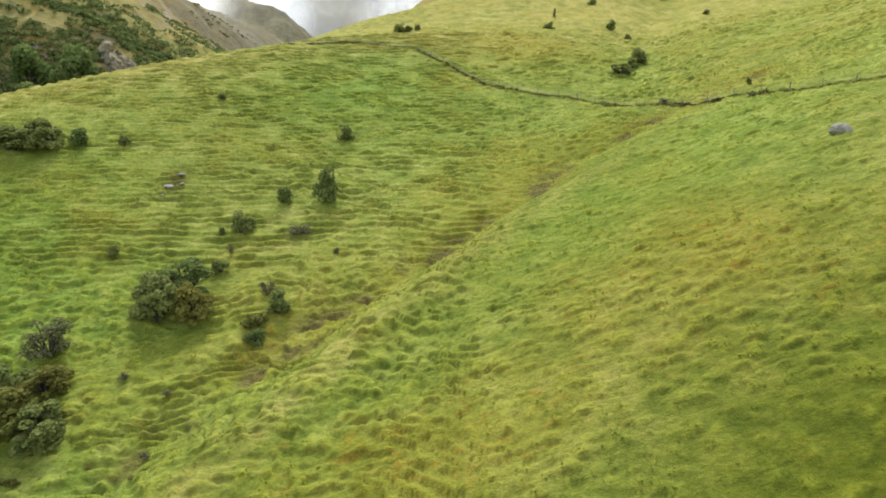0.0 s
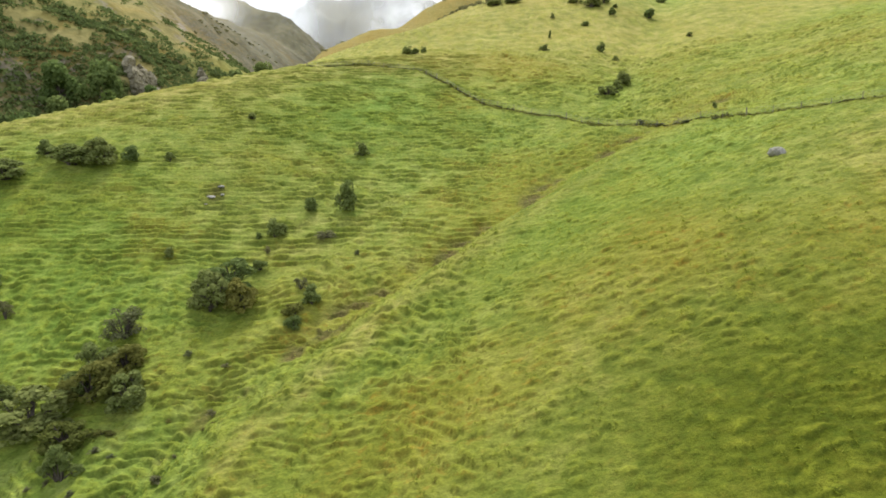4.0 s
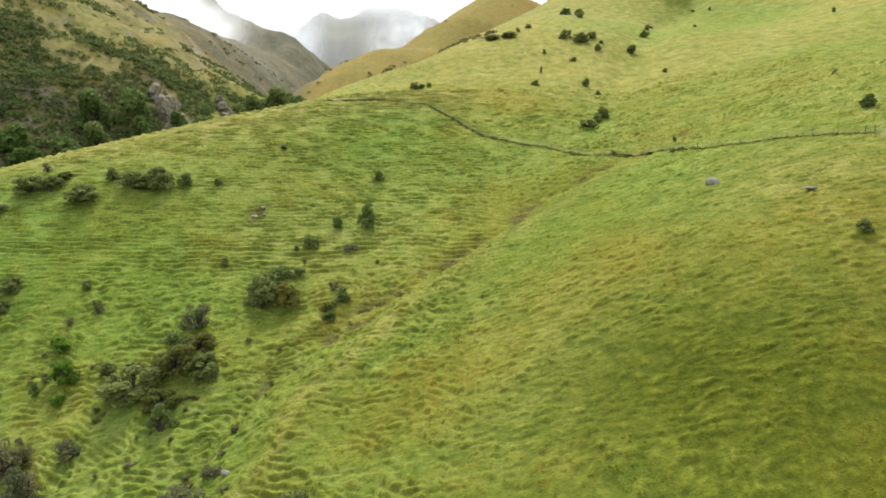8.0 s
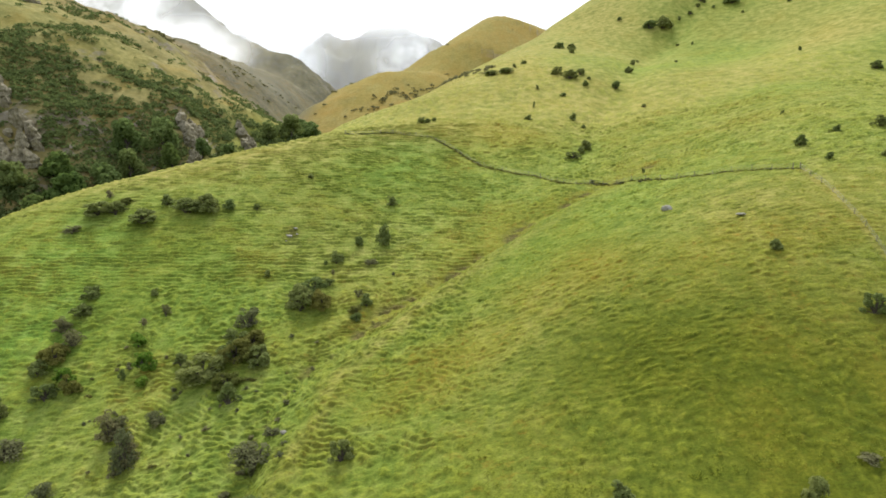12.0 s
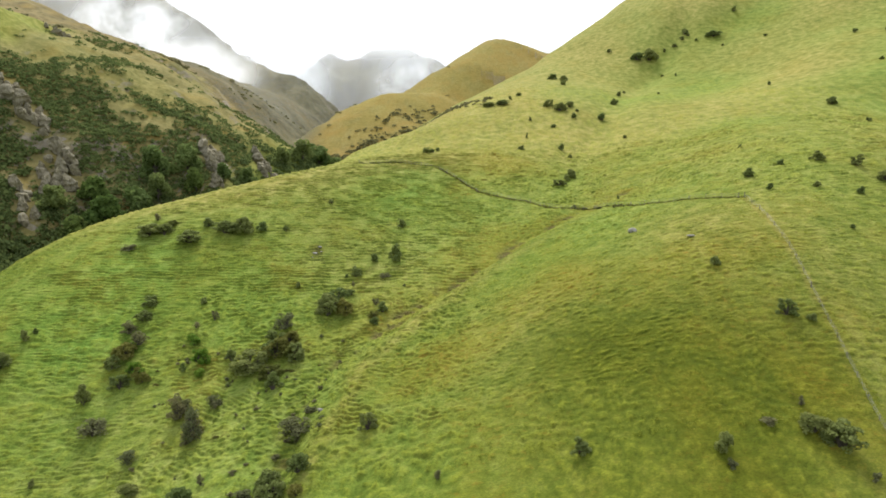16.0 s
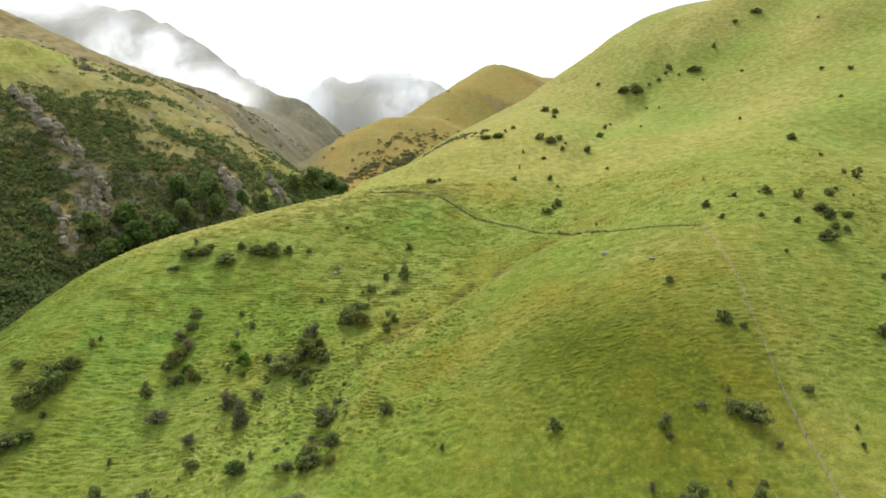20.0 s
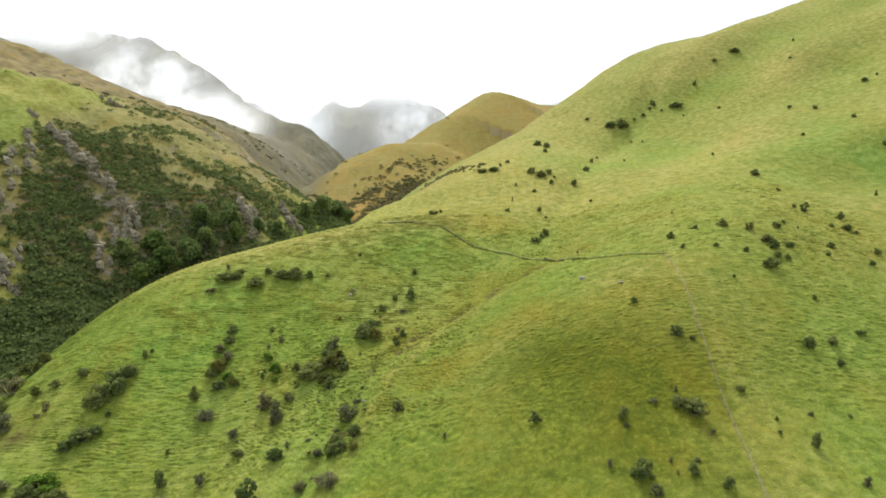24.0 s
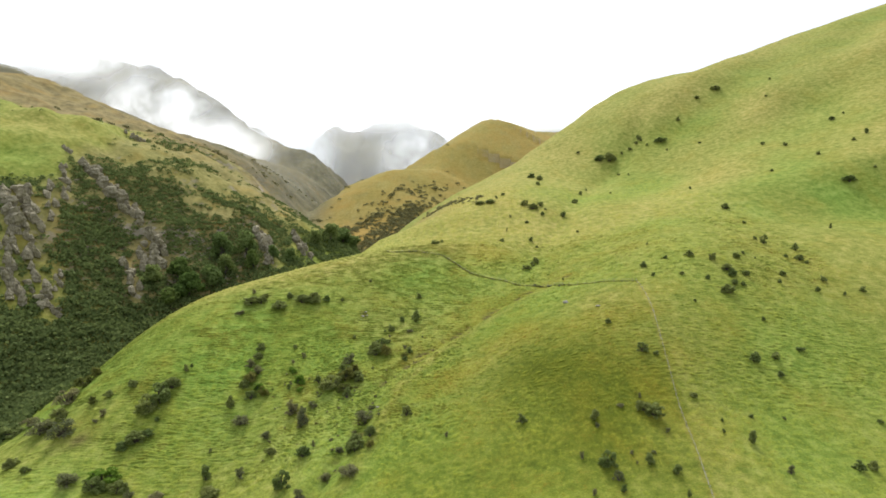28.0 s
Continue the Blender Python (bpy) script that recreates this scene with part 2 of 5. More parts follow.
def steps_at(x, y, h):
    """The narrow grazing steps that run along the slope, and its tussocks."""
    close = 1 - ease(420, 520, y)
    close = close * (1 - ease(150, 200, np.abs(x)))
    u, v = x + 1.0 * waves(x, y, 4.0, 47), y + 1.0 * waves(x, y, 4.5, 48)
    even = ease(240, 262, y) * ease(22, 8, x)
    lobe = ease(0, 25, x) * (1 - beyond_gully(x, y))
    bent = 1.1 * waves(u, v, 6.5, 41) + 0.75 * waves(0.7 * u, v, 2.2, 42)
    fine = 0.30 * waves(0.7 * u, v, 1.1, 40)
    row = 0.78 * y + 0.16 * h + 0.9 * waves(0.45 * u, v, 2.4, 38) + 0.5 * waves(u, v, 1.0, 39)
    lip = (1 - even) * (1 - lobe) * lip_of(1.9 * h + bent + fine) + lobe * lip_of(row)
    lip = lip + even * (1 - lobe) * lip_of(1.75 * h + 0.34 * bent + 0.8 * fine)
    broken = np.clip(1.7 * waves(0.7 * u, v, 2.6 - 1.1 * lobe, 43) + 0.50 + 0.5 * even, 0, 1)
    broken = broken * (1 - even) + even * np.clip(0.62 + 0.9 * waves(0.4 * u, v, 1.5, 35), 0.1, 1)
    tread = (0.72 + 0.33 * ease(222, 246, y) - (0.37 + 0.33 * ease(222, 246, y)) * lobe + 0.35 * even) * lip * broken * np.clip(waves(x, y, 14, 49) + 0.8 + 0.4 * even, 0.35 + 0.35 * even, 1)
    mounds = 0.50 * np.abs(waves(0.6 * u, 1.2 * v, 1.3, 44)) + 0.34 * np.abs(waves(0.7 * u, 1.2 * v, 0.7, 45)) - 0.24
    thick = 0.55 + 0.6 * np.clip(waves(x, y, 17, 46) + 0.5, 0, 1)
    clumps = (0.26 + 0.12 * lobe - 0.14 * even) * tufts(u, v, 1.5, 1.25, 36)
    return close * (tread + (1 - 0.6 * lobe - 0.45 * even * (1 - lobe)) * mounds * thick + clumps * (0.4 + 0.6 * thick))


def ground_z(x, y):
    a, b = np.array([float(x)]), np.array([float(y)])
    h = land(a, b)
    return float((h + treads(a, b, h))[0])


def spaced(parts):
    """Even steps within each part (from, to, step)."""
    out = []
    for a, b, step in parts:
        out += list(np.linspace(a, b, max(1, int(round((b - a) / step))), endpoint=False))
    return np.array(out + [parts[-1][1]])


gx = spaced([(-4200, -1600, 130), (-1600, -700, 22), (-700, -300, 6), (-300, -150, 2.2), (-150, -60, 0.9), (-60, 62, 0.36), (62, 170, 0.8), (170, 330, 2.2), (330, 700, 7), (700, 1600, 30), (1600, 4200, 130)])
gy = spaced([(-3000, -200, 140), (-200, 120, 16), (120, 140, 2.0), (140, 160, 0.7), (160, 190, 0.55), (190, 200, 0.3), (200, 236, 0.16), (236, 262, 0.22), (262, 338, 0.30), (338, 345, 0.6), (345, 420, 2.0), (420, 640, 4), (640, 1000, 7), (1000, 2300, 15), (2300, 3300, 24), (3300, 3600, 60), (3600, 4900, 130)])
GX, GY = np.meshgrid(gx, gy)
GH = land(GX.ravel(), GY.ravel()).reshape(GX.shape)
GZ = GH + treads(GX.ravel(), GY.ravel(), GH.ravel()).reshape(GX.shape)


# ---- materials ----
def node_material(name, rough=0.9):
    m = bpy.data.materials.new(name)
    m.use_nodes = True
    t = m.node_tree
    p = t.nodes["Principled BSDF"]
    p.inputs["Roughness"].default_value = rough
    p.inputs["Specular IOR Level"].default_value = 0.2
    return m, t, p


def noise_node(t, scale, detail=4.0, rough=0.55, coords=None, stretch=None):
    n = t.nodes.new("ShaderNodeTexNoise")
    n.inputs["Scale"].default_value = scale
    n.inputs["Detail"].default_value = detail
    n.inputs["Roughness"].default_value = rough
    if coords is None:
        coords = t.nodes.new("ShaderNodeNewGeometry").outputs["Position"]
    if stretch:
        mp = t.nodes.new("ShaderNodeMapping")
        mp.inputs["Scale"].default_value = stretch
        t.links.new(coords, mp.inputs["Vector"])
        coords = mp.outputs["Vector"]
    t.links.new(coords, n.inputs["Vector"])
    return n.outputs["Fac"]


def ramp(t, fac, stops):
    r = t.nodes.new("ShaderNodeValToRGB")
    while len(r.color_ramp.elements) < len(stops):
        r.color_ramp.elements.new(0.5)
    for e, (pos, col) in zip(r.color_ramp.elements, stops):
        e.position = pos
        e.color = (*col, 1) if len(col) == 3 else col
    t.links.new(fac, r.inputs["Fac"])
    return r.outputs["Color"]


def mix(t, fac, a, b, mode="MIX"):
    n = t.nodes.new("ShaderNodeMix")
    n.data_type, n.blend_type = "RGBA", mode
    for sock, v in ((n.inputs[0], fac), (n.inputs[6], a), (n.inputs[7], b)):
        if isinstance(v, (int, float)):
            sock.default_value = v
        elif isinstance(v, tuple):
            sock.default_value = (*v, 1)
        else:
            t.links.new(v, sock)
    return n.outputs[2]


def calc(t, op, a, b=0.0):
    n = t.nodes.new("ShaderNodeMath")
    n.operation, n.use_clamp = op, True
    for sock, v in ((n.inputs[0], a), (n.inputs[1], b)):
        if isinstance(v, (int, float)):
            sock.default_value = v
        else:
            t.links.new(v, sock)
    return n.outputs[0]


def bump(t, p, height, strength, distance):
    b = t.nodes.new("ShaderNodeBump")
    b.inputs["Strength"].default_value = strength
    b.inputs["Distance"].default_value = distance
    t.links.new(height, b.inputs["Height"])
    t.links.new(b.outputs["Normal"], p.inputs["Normal"])


def ground_material():
    """Hill pasture; the mesh's cover layers say where it turns lush, dry, dark olive, to tussock or to bare earth."""
    m, t, p = node_material("hill_pasture", 0.95)
    p.inputs["Specular IOR Level"].default_value = 0.08
    at = t.nodes.new("ShaderNodeAttribute")
    at.attribute_name = "cover"
    sep = t.nodes.new("ShaderNodeSeparateColor")
    t.links.new(at.outputs["Color"], sep.inputs["Color"])
    lush, dry, tussock, earth = sep.outputs[0], sep.outputs[1], sep.outputs[2], at.outputs["Alpha"]
    at = t.nodes.new("ShaderNodeAttribute")
    at.attribute_name = "growth"
    sep = t.nodes.new("ShaderNodeSeparateColor")
    t.links.new(at.outputs["Color"], sep.inputs["Color"])
    rank, lip, rust, near = sep.outputs[0], sep.outputs[1], sep.outputs[2], at.outputs["Alpha"]
    flat = (0.60, 1.1, 0.35)
    broad, patch = noise_node(t, 0.035, 5), noise_node(t, 0.28, 6, 0.65)
    clump, blade = noise_node(t, 0.75, 6, 0.7, stretch=flat), noise_node(t, 3.4, 5, 0.75, stretch=flat)
    grass = ramp(t, patch, [(0.30, (0.094, 0.136, 0.018)), (0.48, (0.142, 0.188, 0.026)), (0.66, (0.208, 0.242, 0.041))])
    rich = ramp(t, patch, [(0.30, (0.085, 0.162, 0.022)), (0.50, (0.140, 0.242, 0.036)), (0.70, (0.210, 0.320, 0.066))])
    thick = ramp(t, patch, [(0.30, (0.062, 0.080, 0.008)), (0.50, (0.096, 0.114, 0.010)), (0.70, (0.142, 0.150, 0.016))])
    hay = ramp(t, patch, [(0.28, (0.185, 0.172, 0.036)), (0.50, (0.270, 0.248, 0.062)), (0.72, (0.360, 0.325, 0.100))])
    brown = ramp(t, noise_node(t, 0.07, 8, 0.72), [(0.30, (0.085, 0.072, 0.034)), (0.46, (0.160, 0.132, 0.056)), (0.58, (0.238, 0.192, 0.082)), (0.72, (0.170, 0.162, 0.066))])
    dirt = ramp(t, blade, [(0.3, (0.080, 0.060, 0.022)), (0.7, (0.185, 0.145, 0.058))])
    col = mix(t, calc(t, "MULTIPLY", lush, ramp(t, broad, [(0.3, (0.5, 0.5, 0.5)), (0.6, (1.2, 1.2, 1.2))])), grass, rich)
    dryness = calc(t, "MULTIPLY", dry, ramp(t, patch, [(0.25, (0.45, 0.45, 0.45)), (0.65, (1.25, 1.25, 1.25))]))
    col = mix(t, dryness, col, hay)
    col = mix(t, rank, col, thick)
    # Paler yellow-green towards the tops of steps and tufts.
    pale_tops = calc(t, "MULTIPLY", lip, ramp(t, clump, [(0.35, (0.2, 0.2, 0.2)), (0.65, (1, 1, 1))]))
    col = mix(t, calc(t, "MULTIPLY", pale_tops, 0.38), col, (0.330, 0.350, 0.036))
    deep = ramp(t, noise_node(t, 1.7, 3, 0.6, stretch=(0.45, 1.2, 0.6)), [(0.54, (0, 0, 0)), (0.62, (1, 1, 1))])
    col = mix(t, calc(t, "MULTIPLY", calc(t, "MULTIPLY", deep, near), 0.30), col, (0.060, 0.096, 0.009))
    # Steep south faces go darker: shade put into colour, with brown thatch.
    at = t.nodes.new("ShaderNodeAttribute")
    at.attribute_name = "shade_thatch"
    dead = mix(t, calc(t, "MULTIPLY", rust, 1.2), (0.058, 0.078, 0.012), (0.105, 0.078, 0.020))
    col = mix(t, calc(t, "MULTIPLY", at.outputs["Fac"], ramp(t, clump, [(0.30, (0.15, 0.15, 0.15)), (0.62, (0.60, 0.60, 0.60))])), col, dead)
    col = mix(t, tussock, col, brown)
    bracken = ramp(t, noise_node(t, 0.012, 7, 0.65), [(0.42, (0, 0, 0)), (0.60, (1, 1, 1))])
    col = mix(t, calc(t, "MULTIPLY", calc(t, "MULTIPLY", tussock, rust), calc(t, "ADD", calc(t, "MULTIPLY", bracken, 0.75), 0.08)), col, (0.285, 0.160, 0.042))
    geo = t.nodes.new("ShaderNodeNewGeometry")
    sepn = t.nodes.new("ShaderNodeSeparateXYZ")
    t.links.new(geo.outputs["True Normal"], sepn.inputs[0])
    bare = ramp(t, mix(t, 0.5, noise_node(t, 0.05, 8, 0.7), noise_node(t, 0.5, 6, 0.7)), [(0.3, (0.11, 0.095, 0.075)), (0.5, (0.24, 0.21, 0.17)), (0.7, (0.38, 0.34, 0.28))])
    steep = ramp(t, calc(t, "ADD", sepn.outputs[2], calc(t, "MULTIPLY", noise_node(t, 0.11, 7, 0.75), 0.30)), [(0.74, (1, 1, 1)), (0.83, (0, 0, 0))])
    col = mix(t, calc(t, "MULTIPLY", tussock, steep), col, bare)
    fleck = ramp(t, noise_node(t, 0.9, 6, 0.75, stretch=flat), [(0.54, (0, 0, 0)), (0.68, (1, 1, 1))])
    col = mix(t, calc(t, "MULTIPLY", fleck, calc(t, "ADD", calc(t, "MULTIPLY", rust, 0.70), 0.12)), col, (0.24, 0.135, 0.020))
    col = mix(t, calc(t, "MULTIPLY", rust, 0.27), col, (0.27, 0.195, 0.018))
    worn = mix(t, ramp(t, patch, [(0.42, (0, 0, 0)), (0.60, (0.7, 0.7, 0.7))]), dirt, (0.085, 0.098, 0.016))
    scree = ramp(t, mix(t, 0.35, noise_node(t, 0.022, 9, 0.72), noise_node(t, 0.12, 6, 0.7)), [(0.34, (0.045, 0.046, 0.030)), (0.50, (0.108, 0.108, 0.068)), (0.66, (0.200, 0.190, 0.126))])
    dirt = mix(t, tussock, worn, scree)
    col = mix(t, calc(t, "MULTIPLY", earth, ramp(t, patch, [(0.3, (0.5, 0.5, 0.5)), (0.6, (1.3, 1.3, 1.3))])), col, dirt)
    fine = ramp(t, blade, [(0.30, (0.86, 0.86, 0.86)), (0.50, (1, 1, 1)), (0.70, (1.14, 1.14, 1.14))])
    grain = ramp(t, blade, [(0.30, (0.64, 0.66, 0.66)), (0.50, (1.0, 1.0, 1.0)), (0.70, (1.36, 1.34, 1.30))])
    t.links.new(mix(t, 1.0, col, mix(t, near, fine, grain), "MULTIPLY"), p.inputs["Base Color"])
    rough = mix(t, 0.5, noise_node(t, 1.3, 6, 0.7, stretch=flat), noise_node(t, 5.0, 4, 0.7))
    bump(t, p, rough, 1.0, 0.28)
    return m


def see_through(t, p, colour, share):
    """Light that comes through thin leaves and blades."""
    thru = t.nodes.new("ShaderNodeBsdfTranslucent")
    t.links.new(colour, thru.inputs["Color"])
    both = t.nodes.new("ShaderNodeMixShader")
    both.inputs[0].default_value = share
    t.links.new(p.outputs[0], both.inputs[1])
    t.links.new(thru.outputs[0], both.inputs[2])
    t.links.new(both.outputs[0], t.nodes["Material Output"].inputs["Surface"])


def leaf_material(name, dark, mid, light):
    m, t, p = node_material(name, 0.8)
    p.inputs["Specular IOR Level"].default_value = 0.04
    info = t.nodes.new("ShaderNodeObjectInfo")
    geo = t.nodes.new("ShaderNodeNewGeometry")
    tone = mix(t, 0.6, geo.outputs["Random Per Island"], mix(t, 0.5, noise_node(t, 0.8, 3), noise_node(t, 0.06, 4)))
    col = ramp(t, tone, [(0.15, dark), (0.5, mid), (0.9, light)])
    var = ramp(t, info.outputs["Random"], [(0.0, (0.78, 0.85, 0.8)), (1.0, (1.28, 1.14, 1.1))])
    both = mix(t, 1.0, col, var, "MULTIPLY")
    t.links.new(both, p.inputs["Base Color"])
    see_through(t, p, both, 0.45)
    return m


def rock_material(name, a, b, c):
    m, t, p = node_material(name, 0.9)
    n1, n2 = noise_node(t, 0.25, 8, 0.65), noise_node(t, 1.6, 6, 0.7, stretch=(1, 1, 0.35))
    col = ramp(t, mix(t, 0.5, n1, n2), [(0.32, a), (0.5, b), (0.68, c)])
    lichen = ramp(t, noise_node(t, 0.55, 7, 0.75), [(0.52, (0, 0, 0)), (0.62, (1, 1, 1))])
    col = mix(t, calc(t, "MULTIPLY", lichen, 0.6), col, (0.13, 0.12, 0.045))
    t.links.new(col, p.inputs["Base Color"])
    bump(t, p, n2, 1.0, 0.6)
    return m


def plain_material(name, a, b, scale, rough):
    m, t, p = node_material(name, rough)
    t.links.new(ramp(t, noise_node(t, scale, 5, 0.6), [(0.3, a), (0.7, b)]), p.inputs["Base Color"])
    return m


PASTURE = ground_material()
SCRUB = leaf_material("dark_scrub_leaves", (0.105, 0.138, 0.046), (0.190, 0.236, 0.076), (0.295, 0.345, 0.122))
OLIVE = leaf_material("olive_scrub_leaves", (0.095, 0.108, 0.028), (0.165, 0.180, 0.046), (0.250, 0.250, 0.076))
GREY_SCRUB = leaf_material("grey_twiggy_scrub", (0.102, 0.108, 0.050), (0.175, 0.183, 0.088), (0.265, 0.272, 0.142))
BRIGHT = leaf_material("fresh_green_leaves", (0.065, 0.125, 0.018), (0.130, 0.235, 0.032), (0.215, 0.340, 0.060))
FOREST = leaf_material("hillside_bush_leaves", (0.090, 0.130, 0.042), (0.170, 0.228, 0.074), (0.270, 0.335, 0.112))
FRESH_TREE = leaf_material("fresh_tree_leaves", (0.070, 0.112, 0.030), (0.125, 0.182, 0.048), (0.200, 0.270, 0.076))
BARK = plain_material("weathered_bark", (0.05, 0.04, 0.03), (0.13, 0.11, 0.09), 6, 0.9)
POST = plain_material("weathered_fence_wood", (0.13, 0.115, 0.090), (0.27, 0.245, 0.200), 9, 0.9)
WIRE = plain_material("dull_galvanised_wire", (0.20, 0.205, 0.175), (0.30, 0.305, 0.265), 3, 0.5)
CRAG = rock_material("grey_lichened_crag", (0.095, 0.084, 0.052), (0.235, 0.210, 0.140), (0.42, 0.375, 0.270))
BOULDER = rock_material("pale_grey_boulder", (0.16, 0.150, 0.125), (0.35, 0.335, 0.295), (0.52, 0.50, 0.45))

# ---- the ground: one sheet that reaches the horizon ----
FENCE_NORTH = [(-30, 327), (-14, 325), (-1, 322), (4, 316), (8, 311), (14, 304), (19, 301), (29, 296), (35, 289), (44, 281), (50, 275), (56, 268), (64, 261.5), (76, 254), (79.5, 252)]
FENCE_EAST = [(79.5, 252), (79.5, 240), (78.8, 230), (77, 216), (75, 200), (73, 186), (72, 170), (70, 156), (68, 138)]


def soft_spot(x, y, cx, cy, rx, ry, turn=0.0):
    c, s = math.cos(turn), math.sin(turn)
    u, v = ((x - cx) * c + (y - cy) * s) / rx, (-(x - cx) * s + (y - cy) * c) / ry
    return np.exp(-(u * u + v * v))


def west_paddock(x, y, z):
    """Where the top of the west hill is sown grass."""
    return ease(116, 126, z + 5 * waves(x, y, 14, 66)) * ease(-252, -270, x + 0.1 * (y - 420) + 6 * waves(x, y, 20, 67)) * (1 - ease(540, 640, y))


def past_fence(x, y):
    """One on the drier side of the east fence."""
    return ease(0, 3, x - np.interp(y, [138, 170, 200, 230, 252], [68, 72, 75, 78.8, 79.5]))


def cover(x, y, z):
    wx, wy = x + 1.6 * waves(x, y, 8, 57), y + 1.6 * waves(x, y, 7, 58)
    d, _, _ = along(wx, wy, GULLY)
    n = waves(x, y, 26, 51)
    lush = 0.35 + 0.35 * n
    lush += 0.12 * ease(15, -10, x)
    lush -= 0.35 * soft_spot(x, y, 60, 215, 34, 26)
    lush += 1.2 * soft_spot(x, y, -130, 193, 14, 9) + 1.1 * soft_spot(x, y, -16, 318, 20, 9) + 0.2 * soft_spot(x, y, -85, 215, 50, 35) + 0.15 * soft_spot(x, y, 40, 190, 60, 22)
    dry = 0.18 + 0.3 * waves(x, y, 41, 52) + 0.14 * ease(15, -15, x) * ease(240, 225, y)
    dry += 0.12 * soft_spot(x, y, 55, 205, 36, 26) + 0.45 * soft_spot(x, y, 26, 226, 15, 11, 0.5) + 0.4 * soft_spot(x, y, 64, 240, 14, 10) + 0.25 * soft_spot(x, y, 14, 205, 14, 26)
    fold, _, _ = along(x, y, FOLD)
    lush += 0.5 * np.exp(-(fold / 7) ** 2)
    beyond = ease(300, 330, y - 0.25 * x)
    rib = waves(0.6 * x - 0.8 * y, (0.8 * x + 0.6 * y) / 4, 42, 12)
    dry += beyond * (0.52 + 0.35 * rib) + 0.35 * soft_spot(x, y, 45, 390, 40, 60) - 0.2 * soft_spot(x, y, 250, 480, 110, 160)
    lush += 0.30 * beyond * np.clip(-rib, 0, 1) + 0.25 * soft_spot(x, y, 260, 470, 110, 150)
    east = past_fence(x, y) * (1 - beyond)
    dry += 0.24 * east + 0.25 * soft_spot(x, y, -20, 280, 50, 30)
    far = np.hypot(x, y)
    mid_d, mid_v, _ = along(x, y, MID_RIDGE)
    tussock = ease(640, 760, far) * (1 - ease(40, 120, x - 0.12 * (y - 400)) * (1 - ease(950, 1050, far)))
    hill = ease(-100, -140, x) * ease(330, 380, y)
    tussock = np.maximum(tussock, hill * (0.75 + 0.3 * waves(x, y, 60, 53)))
    paddock = west_paddock(x, y, z)
    tussock = tussock * (1 - paddock)
    dry = dry * (1 - 0.1 * paddock)
    middle = np.exp(-(mid_d / 330) ** 2) * ease(-330, -215, x)
    tussock = tussock * (1 - 0.55 * middle)
    dry = dry + 0.8 * middle
    lush = np.maximum(lush * (1 - ease(300, 330, y - 0.25 * x) * 0.5), paddock * 0.30)
    tussock = np.maximum(tussock, 0.6 * soft_spot(x, y, -10, 470, 30, 50) * ease(20, -20, x))
    earth = 1.1 * np.exp(-(d / 2.2) ** 2) * ease(-0.6, 0.2, waves(0.45 * x, y, 1.3, 50)) * ease(-0.35, 0.45, waves(x, y, 3.1, 54) + 0.5 * waves(x, y, 1.3, 59) - 0.25 * (1 - ease(232, 246, y))) * ease(300, 275, y) * (0.75 + 0.25 * ease(222, 242, y))
    bank, lift, _ = along(wx, wy, BANK)
    dry += 0.3 * lift * np.exp(-(bank / 2.4) ** 2)
    earth += 0.9 * soft_spot(x, y, -128, 212, 4, 3) + 0.75 * soft_spot(x, y, -34.5, 268.6, 1.5, 2.6)
    earth += np.maximum(ease(1500, 1900, y), ease(850, 1100, y) * ease(-190, -250, x)) * (0.78 + 0.22 * waves(x, y, 120, 55))
    worn, _, _ = along(x, y, [(a, b, 0) for a, b in FENCE_NORTH])
    earth += 0.45 * np.exp(-(worn / 0.5) ** 2)
    worn, _, _ = along(x, y, [(a, b, 0) for a, b in FENCE_EAST])
    dry += 1.6 * np.exp(-(worn / 0.7) ** 2)
    return np.stack([np.clip(v, 0, 1) for v in (lush, dry, tussock, earth)], -1)


